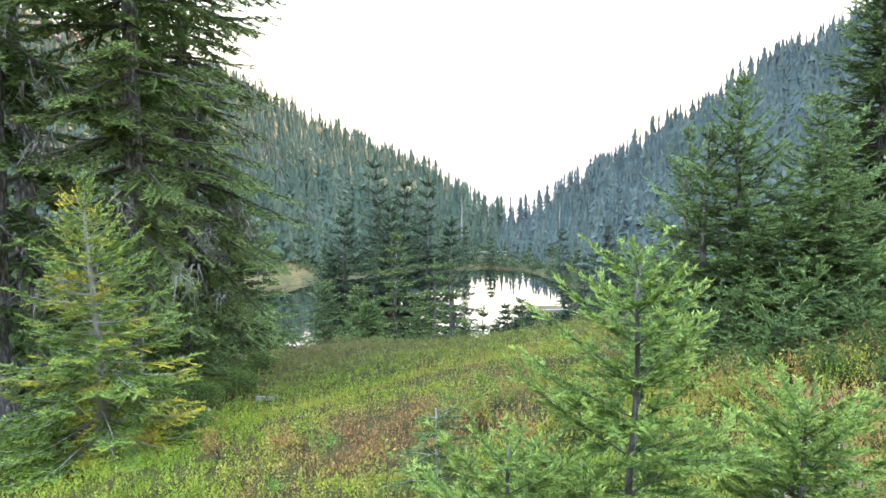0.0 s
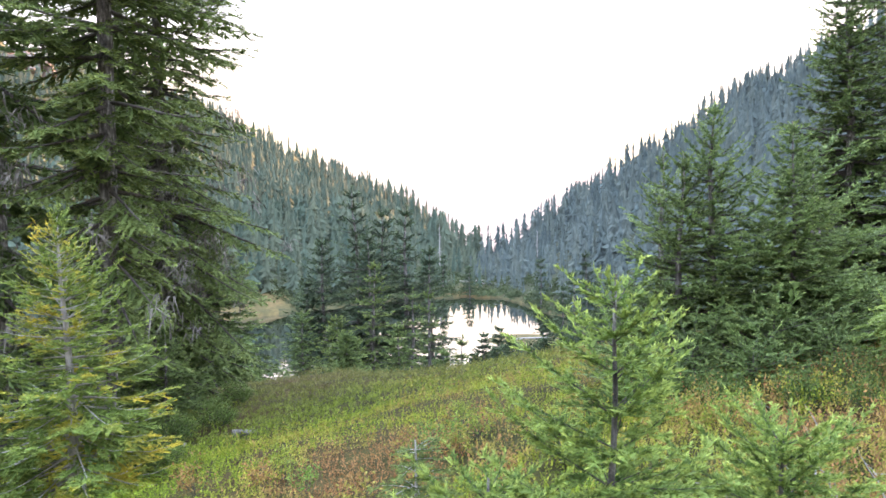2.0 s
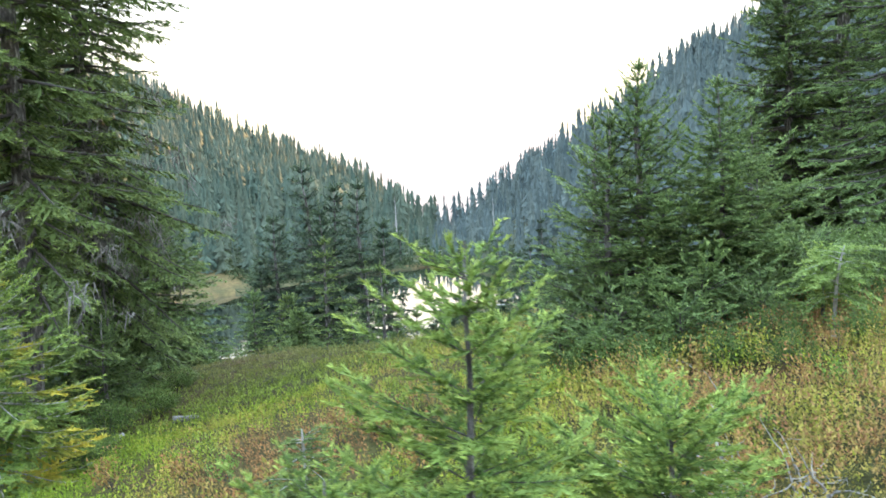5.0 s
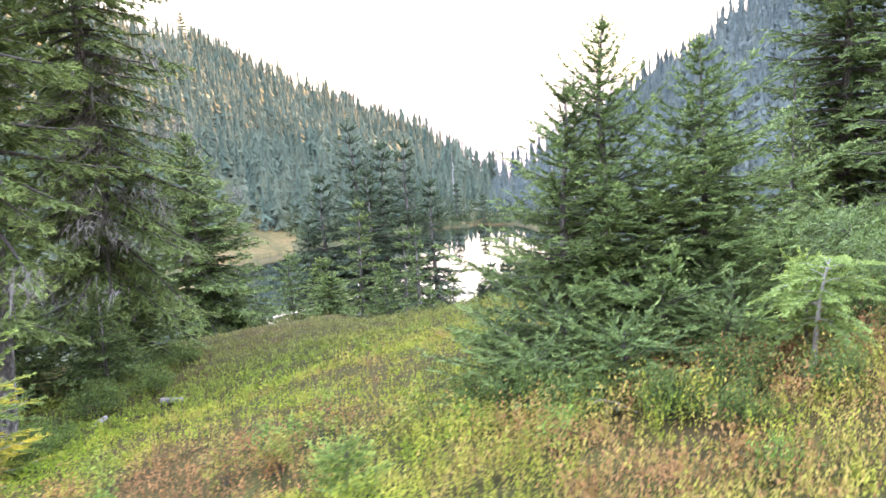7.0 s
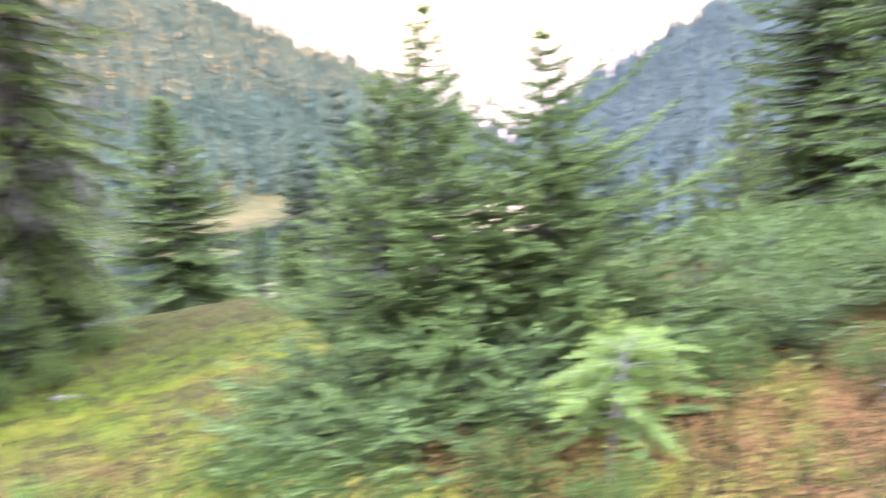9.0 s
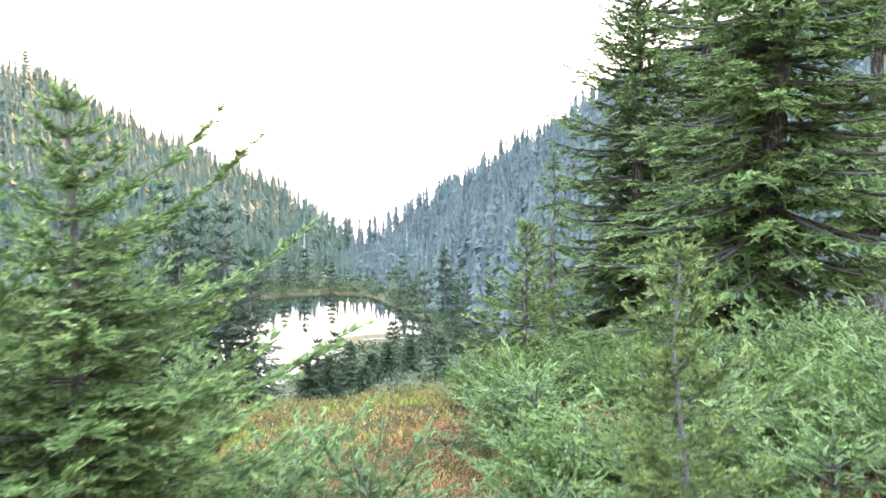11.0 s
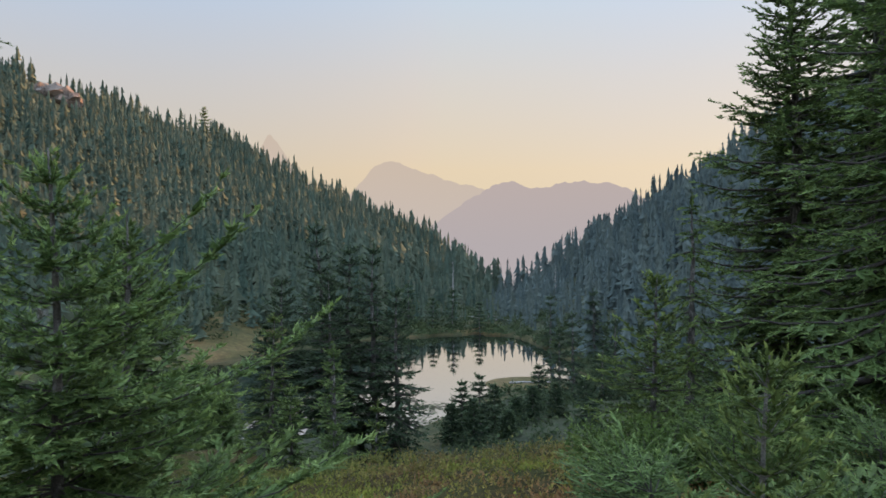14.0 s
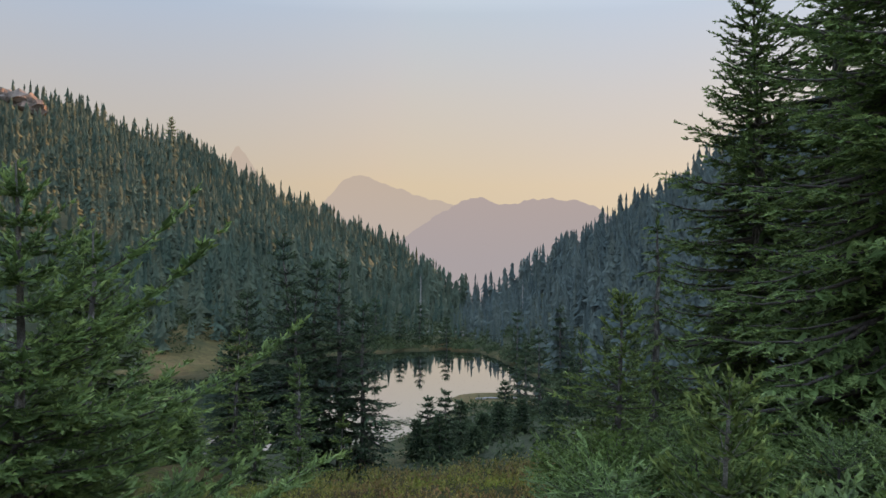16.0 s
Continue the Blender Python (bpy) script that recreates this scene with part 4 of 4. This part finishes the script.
spread("meadow_edge_shrub", "grey-green shrub at the meadow edge", ((-4.6, 16.8, 0.9), (-5.2, 15.6, 1.0), (-4.9, 19.5, 0.9), (-4.3, 12.2, 0.8), (-5.8, 12.0, 1.0), (-3.9, 11.0, 0.7)), LEAFY[:2], [SHRUB], "shrubs at the meadow edge", 8)


# ---- heather and bilberry of the meadow ----
RUSSET = (-0.4, 7.3, -2.5)


def meadow_material():
    m, n, l = nodes_of("bilberry_leaves")
    p = n["Principled BSDF"]
    g = n.new("ShaderNodeNewGeometry")
    big, mid, tuft = noise_at(n, l, 0.28, 3, "World"), noise_at(n, l, 1.6, 3, "World"), noise_at(n, l, 6.0, 2, "World")
    sep = n.new("ShaderNodeSeparateXYZ")
    l.new(g.outputs["Position"], sep.inputs[0])

    def maths(op, a, b):
        x = n.new("ShaderNodeMath")
        x.operation = op
        for s, v in zip(x.inputs, (a, b)):
            if hasattr(v, "is_linked"):
                l.new(v, s)
            else:
                s.default_value = v
        return x.outputs[0]

    f = maths("ADD", maths("MULTIPLY", big.outputs["Fac"], 1.7), maths("MULTIPLY", mid.outputs["Fac"], 1.1))
    own = n.new("ShaderNodeAttribute")
    own.attribute_name = "fresh"
    f = maths("ADD", f, maths("ADD", maths("MULTIPLY", own.outputs["Fac"], 0.38), maths("MULTIPLY", tuft.outputs["Fac"], 0.43)))
    slant = maths("MINIMUM", maths("SUBTRACT", sep.outputs[0], maths("MULTIPLY", sep.outputs[1], 0.4)), 3.2)
    f = maths("ADD", f, maths("ADD", maths("MULTIPLY", slant, 0.06), -0.9))
    # a patch of russet heather in the middle of the meadow
    patch, far = n.new("ShaderNodeVectorMath"), n.new("ShaderNodeMapRange")
    patch.operation = "DISTANCE"
    patch.inputs[1].default_value = RUSSET
    l.new(g.outputs["Position"], patch.inputs[0])
    far.inputs[1].default_value, far.inputs[2].default_value, far.inputs[3].default_value, far.inputs[4].default_value = 0.4, 2.4, 0.42, 0.0
    l.new(maths("ADD", patch.outputs["Value"], maths("MULTIPLY", mid.outputs["Fac"], 0.9)), far.inputs[0])
    f = maths("ADD", f, far.outputs[0])
    c = ramp(n, ((0.46, (0.19, 0.29, 0.026)), (0.66, (0.28, 0.33, 0.036)), (0.82, (0.34, 0.3, 0.065)), (0.95, (0.33, 0.225, 0.08)), (1.1, (0.31, 0.16, 0.07))))
    l.new(f, c.inputs[0])
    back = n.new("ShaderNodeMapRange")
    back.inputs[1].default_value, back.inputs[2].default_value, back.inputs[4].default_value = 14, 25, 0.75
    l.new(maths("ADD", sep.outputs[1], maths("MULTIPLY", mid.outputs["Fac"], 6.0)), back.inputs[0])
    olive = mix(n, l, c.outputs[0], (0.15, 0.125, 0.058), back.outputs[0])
    w = n.new("ShaderNodeTexWhiteNoise")
    w.noise_dimensions = "1D"
    l.new(g.outputs["Random Per Island"], w.inputs["W"])
    v = ramp(n, ((0.0, (0.78, 0.78, 0.78)), (1.0, (1.18, 1.18, 1.15))))
    l.new(w.outputs[0], v.inputs[0])
    clump = ramp(n, ((0.36, (0.55, 0.55, 0.5)), (0.62, (1.25, 1.22, 1.15))))
    l.new(tuft.outputs["Fac"], clump.inputs[0])
    col = mix(n, l, mix(n, l, olive, v.outputs[0], 1.0, "MULTIPLY"), clump.outputs[0], 1.0, "MULTIPLY")
    l.new(col, p.inputs["Base Color"])
    p.inputs["Roughness"].default_value = 0.6
    p.inputs["Specular IOR Level"].default_value = 0.15
    soft_normal(n, l, p)
    tr, mx = n.new("ShaderNodeBsdfTranslucent"), n.new("ShaderNodeMixShader")
    l.new(col, tr.inputs[0])
    mx.inputs[0].default_value = 0.35
    l.new(p.outputs[0], mx.inputs[1]), l.new(tr.outputs[0], mx.inputs[2])
    l.new(mx.outputs[0], n["Material Output"].inputs[0])
    return m


def mounds(x, y):
    """How far the cushions of heather stand above the soil: rounded humps with narrow gaps between."""
    a = 1 - np.abs(wobble(x, y, 3.1)) ** 0.8 * 1.5
    b = 0.5 + 0.5 * wobble(x + 7, y - 2, 6.7)
    return np.clip(0.62 * a + 0.38 * b + 0.35 * wobble(x - 3, y, 1.3), 0, 1.2) * 0.15


def carpet(name, label, x, y, leaves, size, height, mat, seed, shoots=5):
    """Low plants: at each plan point a tuft of upright leafy shoots, higher where they form cushions."""
    r = np.random.default_rng(seed)
    k = len(x)
    m = k * shoots
    sx = np.repeat(x, shoots) + r.normal(0, 0.05 + 1.2 * size, m)
    sy = np.repeat(y, shoots) + r.normal(0, 0.05 + 1.2 * size, m)
    hump = mounds(sx, sy)
    tall = np.repeat(height * r.uniform(0.6, 1.3, k), shoots) * r.uniform(0.6, 1.15, m) + 0.8 * hump
    tilt = r.normal(0, 0.22, (m, 2))
    base = ground(sx, sy) + 0.1 * hump
    i = np.repeat(np.arange(m), leaves)
    N = len(i)
    u = 1 - (np.tile(np.arange(leaves), m) + r.random(N)) / leaves * 0.85
    turn = r.uniform(0, 6.28, N)
    out = np.stack([np.cos(turn), np.sin(turn), np.zeros(N)], 1)
    stem = np.stack([sx[i] + tilt[i, 0] * tall[i] * u, sy[i] + tilt[i, 1] * tall[i] * u, base[i] + tall[i] * u], 1)
    a = unit(out + np.stack([tilt[i, 0], tilt[i, 1], 0.55 + 0.9 * u + r.normal(0, 0.2, N)], 1))
    b = unit(np.cross(a, np.array([0, 0, 1.0]) + r.normal(0, 0.4, (N, 3))))
    s = size * r.uniform(0.65, 1.35, N)[:, None]
    v = np.stack([stem + a * s * 0.1 - b * s * 0.42, stem + a * s * 0.35 + b * s * 0.45, stem + a * s * 1.6], 1).reshape(-1, 3)
    own = unit(np.cross(a, b))
    own *= np.sign(own[:, 2:3])
    e = 0.03
    slope = np.stack([(hump - mounds(sx + e, sy)) / e, (hump - mounds(sx, sy + e)) / e, np.ones(m)], 1)[i]
    lean = np.repeat(unit(0.35 * out + 0.9 * own + 0.6 * unit(slope)), 3, axis=0)
    shade = np.repeat(r.normal(0.5, 0.2, k).clip(0, 1), shoots * leaves)
    ob = new(name, mesh_of(name, v, np.arange(len(v)), 3, [mat], fresh=np.repeat(shade, 3), lean=lean))
    return tagged(ob, label, "low plants", kind="stuff")


MEADOW = meadow_material()
r = np.random.default_rng(31)
k = 52000
d = 1.0 + 26 * r.random(k)
az = r.uniform(-1.0, 1.0, k)
x, y = 2.5 + d * np.sin(az) * 1.1, d * np.cos(az) + 0.2
ok = (y < 27) & (x > -11) & (x < 15)
x, y, d = x[ok], y[ok], d[ok]
near, mid, back = d < 5.5, (d >= 5.5) & (d < 13), d >= 13
thin = r.random(len(x))
near, mid, back = near & (thin < 0.3), mid & (thin < 0.37), back & (thin < 0.45)
lump = 0.6 * wobble(x, y, 4.3) + 0.5 * wobble(x + 5, y, 7.9) + 0.35 * wobble(x, y + 3, 13)
near, mid = near & (lump > -0.75 + 0.3 * thin), mid & (lump > -0.8 + 0.3 * thin)
lush = 0.22 + 0.4 * np.abs(wobble(x, y, 0.8)) + 1.6 * np.clip(lump + 0.2, 0, 1.3)
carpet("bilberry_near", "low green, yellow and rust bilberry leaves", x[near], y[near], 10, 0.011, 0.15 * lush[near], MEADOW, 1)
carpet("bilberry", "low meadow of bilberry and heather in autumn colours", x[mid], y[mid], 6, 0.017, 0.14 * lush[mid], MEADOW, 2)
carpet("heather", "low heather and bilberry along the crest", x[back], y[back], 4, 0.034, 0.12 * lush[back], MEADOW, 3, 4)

# taller growth beside the trodden way
r = np.random.default_rng(33)
x, y = r.uniform(-0.8, 8.0, 7500), r.uniform(1.6, 8.4, 7500)
way_off = np.min(np.hypot(x[:, None] - 0.98 * np.linspace(0, 5.6, 30)[None], y[:, None] - 0.98 * np.linspace(0, 5.6, 30)[None]), axis=1)
clump = 0.6 * wobble(x, y, 2.6) + 0.5 * wobble(x + 5, y, 5.9)
ok = (way_off > 0.7) & (way_off < 4.5) & (clump > -0.35) & (x > 0.5 * y - 1.6)
carpet("huckleberry_growth", "knee-high huckleberry and heather in yellow, green and rust", x[ok], y[ok], 9, 0.014, 0.14 + 0.16 * np.clip(clump[ok] + 0.3, 0, 1.2), MEADOW, 4, 4)

SPRIG = [bush(230 + i, 0.34, 0.2, 11, 28, 0.0165) for i in range(4)]
SPRIG_MAT = [leafy("sprig_yellow_green", (0.13, 0.22, 0.035), (0.2, 0.27, 0.048), (0.29, 0.32, 0.07), 3.0), leafy("sprig_green", (0.09, 0.2, 0.04), (0.15, 0.27, 0.05), (0.26, 0.36, 0.08), 3.0),
             leafy("sprig_rust", (0.22, 0.16, 0.05), (0.32, 0.2, 0.07), (0.4, 0.2, 0.09), 3.0), leafy("sprig_gold", (0.17, 0.19, 0.04), (0.25, 0.24, 0.055), (0.31, 0.26, 0.065), 3.0)]
r = np.random.default_rng(41)
spots = []
while len(spots) < 105:
    x, y = r.uniform(-2.5, 8.5), r.uniform(2.4, 9.5)
    off_track = min(math.hypot(x - 0.98 * u - 0.02, y - 0.98 * u) for u in np.linspace(0, 5.6, 30))
    if off_track > 0.75 and x > -0.5 * y + 1.2:
        spots.append((x, y, r.uniform(0.6, 1.25)))
spread("huckleberry", "small huckleberry bush in autumn colour", spots, SPRIG, SPRIG_MAT, "huckleberry bushes", 9)


# ---- deadwood, lichen, snags ----
def twigs(seed, n, length, radius, up=0.6, kinks=5):
    """Bare forked branches from one foot, as tubes."""
    r = np.random.default_rng(seed)
    paths = []

    def shoot(p, d, ln, rad, depth):
        pts = [p]
        for k in range(kinks):
            d = unit(d + r.normal(0, 0.22, 3))
            p = p + d * ln / kinks
            pts.append(p)
            if depth and k > 0 and r.random() < 0.75:
                shoot(p, unit(d + r.normal(0, 0.6, 3)), ln * r.uniform(0.35, 0.6), rad * 0.5, depth - 1)
        paths.append((np.array(pts), rad * np.linspace(1, 0.25, kinks + 1)))

    for i in range(n):
        a = r.uniform(0, 6.28)
        shoot(np.array([0.03 * math.cos(a), 0.03 * math.sin(a), -0.05]), unit(np.array([math.cos(a), math.sin(a), up + r.uniform(0, 0.8)])), length * r.uniform(0.6, 1.1), radius, 2)
    return paths


def dead_bush(label, x, y, seed, n, length, radius, up, group="deadwood"):
    e = thing("dead_bush", label, "deadwood", sit(x, y), 0, 1, group)
    tagged(part("branchwork", mesh_of("branchwork", *tubes(twigs(seed, n, length, radius, up), 5), 4, [DEADWOOD], True), e), kind="stuff")


dead_bush("bleached twisted dead branches in the meadow", 1.85, 3.2, 5, 9, 0.56, 0.012, 0.75)
dead_bush("bleached dead twigs lying in low shrubs", 2.05, 3.5, 6, 5, 0.36, 0.01, 0.4)
dead_bush("grey dead twigs under the fir mats", 3.0, 6.3, 7, 5, 0.5, 0.008, 0.3)
dead_bush("grey dead twigs under the sapling", 5.95, 6.9, 8, 6, 0.42, 0.008, 0.6)
dead_bush("grey dead branches among slope shrubs", 6.6, 9.3, 9, 5, 0.6, 0.01, 0.6)


def hang_lichen(tree, seed, H, lo, hi, reach, clumps):
    r = np.random.default_rng(seed)
    c = np.stack([r.normal(0, reach, clumps), r.normal(0, reach, clumps), H * r.uniform(lo, hi, clumps)], 1)
    i = np.repeat(np.arange(clumps), 46)
    k = len(i)
    a = c[i] + r.normal(0, 0.13, (k, 3))
    ln = r.uniform(0.06, 0.34, k)
    w = r.normal(size=(k, 3)) * (0.011, 0.011, 0.004)
    tip = a + np.stack([r.normal(0, 0.13, k), r.normal(0, 0.13, k), -ln + r.normal(0, 0.08, k)], 1)
    me = soup("lichen", np.stack([a - w, a + w, tip], 1), LICHEN, np.zeros(k))
    tagged(part("lichen", me, tree, "hanging grey lichen and dead twigs"), kind="stuff")


for ob in [o for o in scene.objects if o.name.startswith("old_hemlock")]:
    hang_lichen(ob, 17, 18.0, 0.12, 0.46, 1.05, 110 if ob.name.endswith("001") else 16)


def snag(label, x, y, top, seed):
    foot = g1(x, y)
    H = top - foot
    r = np.random.default_rng(seed)
    e = thing("snag", label, "dead tree", (x, y, foot), 0, 1, "snags")
    z = np.linspace(0, 1, 8)
    axis = np.stack([np.cumsum(r.normal(0, 0.006, 8)) * H, np.cumsum(r.normal(0, 0.006, 8)) * H, H * z], 1)
    axis[0, 2] = -0.4
    part("trunk", mesh_of("trunk", *tubes([(axis, 0.022 * H * (1.05 - z))], 8), 4, [DEADWOOD], True), e)
    for i in range(16):
        h, a = r.uniform(0.3, 0.97), r.uniform(0, 6.28)
        p = np.array([np.interp(h, z, axis[:, 0]), np.interp(h, z, axis[:, 1]), h * H])
        d = np.array([math.cos(a), math.sin(a), r.uniform(-0.2, 0.3)]) * H * 0.13 * (1.1 - h)
        part("stub", mesh_of("stub", *tubes([(np.stack([p, p + d * 0.5, p + d - (0, 0, 0.05 * H * 0.1)]), np.array([0.006, 0.004, 0.002]) * H)], 4), 4, [DEADWOOD], True), e)


snag("bare bleached snag above the far shore", 3.9, 190, -3.6, 1)
snag("bare grey snag beside the lake", 30.5, 205, -5.6, 2)
snag("white snag standing in the forest", -58, 208, 5.8, 3)
snag("pale snag standing in the forest", -95, 262, 32.0, 4)


def fallen_log(label, x, y, z, length, radius, turn, tilt, mat):
    n = 7
    s = np.linspace(-0.5, 0.5, n)
    r = np.random.default_rng(int(abs(x * 10)) + 3)
    pts = np.stack([s * length, r.normal(0, 0.01, n) * length, np.zeros(n)], 1)
    rad = radius * (1 - 0.25 * (s + 0.5)) * r.uniform(0.9, 1.1, n)
    pts = np.concatenate([pts[:1], pts, pts[-1:]])
    rad = np.concatenate([[0.002], rad, [0.002]])
    e = new("log", mesh_of("log", *tubes([(pts, rad)], 9), 4, [mat], True))
    e.matrix_basis = pose(x, y, z, 0, tilt, turn)
    tagged(e, label, "log", "fallen logs")


fallen_log("short weathered grey log in the green meadow", -3.66, 15.47, g1(-3.66, 15.47) + 0.06, 0.5, 0.07, 20, 5, LICHEN)
fallen_log("weathered grey stub of a log in the meadow", -4.7, 14.6, g1(-4.7, 14.6) + 0.04, 0.35, 0.06, 70, -12, LICHEN)
fallen_log("pale fallen log on the far shore", 8, 176, g1(8, 176) + 0.2, 12, 0.28, 8, 0, DEADWOOD)
fallen_log("pale fallen log on the far shore", 16, 172, g1(16, 172) + 0.2, 6, 0.25, -20, 0, DEADWOOD)
fallen_log("pale driftwood log at the water's edge", 14.5, 104.0, g1(14.5, 104.0) + 0.1, 5.5, 0.14, 8, 0, DEADWOOD)
fallen_log("pale fallen log at the lake's far end", -9, 172, g1(-9, 172) + 0.2, 7, 0.22, 15, 0, DEADWOOD)

# rocks on the ridge
bm = bmesh.new()
for i, (x, y, z, sx, sz) in enumerate(((-156, 311, 59.5, 9.5, 4.2), (-151, 309, 57.0, 8.5, 3.6), (-160, 310, 56.0, 9, 4.0), (-158, 312, 62.0, 6.5, 2.4))):
    m = Matrix.LocRotScale((x, y, z), Euler((0.1 * i, 0.06, 0.4 * i)), Vector((sx, 6, sz)))
    bmesh.ops.create_icosphere(bm, subdivisions=3, radius=1, matrix=m)
for v in bm.verts:
    v.co += Vector(noise.noise_vector(v.co * 0.22)) * 3.0 + Vector(noise.noise_vector(v.co * 0.7)) * 1.6
    v.co.z = 1.4 * round(v.co.z / 1.4) * 0.6 + v.co.z * 0.4 - 0.8
me = bpy.data.meshes.new("outcrop")
bm.to_mesh(me)
bm.free()
me.materials.append(ROCK)
tagged(new("rock_outcrop", me), "sunlit bare rock outcrop on the ridge", "rock")

# brush and sedge round the lake
BRUSH = leafy("shore_brush_leaves", (0.035, 0.06, 0.03), (0.07, 0.1, 0.045), (0.12, 0.14, 0.06), 0.1, 0.2, 0.7, 0.3)
r = np.random.default_rng(77)
k = 2700
q = r.uniform(-0.42, 0.42, k)
d = np.interp(q, Q, FOOT_Y) - 4 + 34 * r.random(k) ** 1.3
x, y = 3 + q * d, 3 + d
# and on the near bank
bx, by = r.uniform(3, 26, 260), r.uniform(60, 100, 260)
x, y, q = np.concatenate([x, bx]), np.concatenate([y, by]), np.concatenate([q, np.full(260, 1.0)])
z = ground(x, y)
ok = (z > LAKE_Z + 0.1) & ((wobble(x, y, 0.11) + 0.5 * wobble(x, y, 0.3) > -0.25) | (q > -0.15))
x, y, z = x[ok], y[ok], z[ok]
N = 26
i = np.repeat(np.arange(len(x)), N)
big = r.uniform(0.5, 1.5, len(x))[i]
c = np.stack([x[i], y[i], z[i]], 1) + np.abs(r.normal(0, 0.45, (len(i), 3))) * (r.choice([-1, 1], (len(i), 3)) * (1.1, 1.1, 0) + np.array([0, 0, 1.0])) * big[:, None]
a, b = unit(r.normal(size=(len(i), 3)) + np.array([0, 0, 0.6])), unit(r.normal(size=(len(i), 3)))
s = (0.3 * big)[:, None]
tagged(new("shore_brush", soup("shore_brush", np.stack([c - b * s * 0.5, c + b * s * 0.5, c + a * s], 1), BRUSH, np.clip(c[:, 2] - z[i], 0, 1) * 0.4)), "low willow brush round the lake", "brush", kind="stuff")

# floating leaves near the shore
PADS = rough_solid("lily_pads", ((0.3, (0.06, 0.08, 0.03)), (0.7, (0.14, 0.13, 0.06))), 1.0, 0.0, 0.5, "World")
k = 700
x = np.concatenate([r.normal(1.5, 1.6, k // 2), r.normal(-0.5, 2.5, k // 2)])
y = np.concatenate([r.normal(91, 1.2, k // 2), r.normal(84, 1.2, k // 2)])
a = r.uniform(0, 6.28, k)
rad = r.uniform(0.12, 0.3, k)
ang = np.arange(3) * 2.0944
v = np.stack([x[:, None] + rad[:, None] * np.cos(a[:, None] + ang), y[:, None] + rad[:, None] * np.sin(a[:, None] + ang), np.full((k, 3), LAKE_Z + 0.015)], -1).reshape(-1, 3)
tagged(new("lily_pads", mesh_of("lily_pads", v, np.arange(len(v)), 3, [PADS])), "patches of floating leaves on the lake", "water plants", kind="stuff")
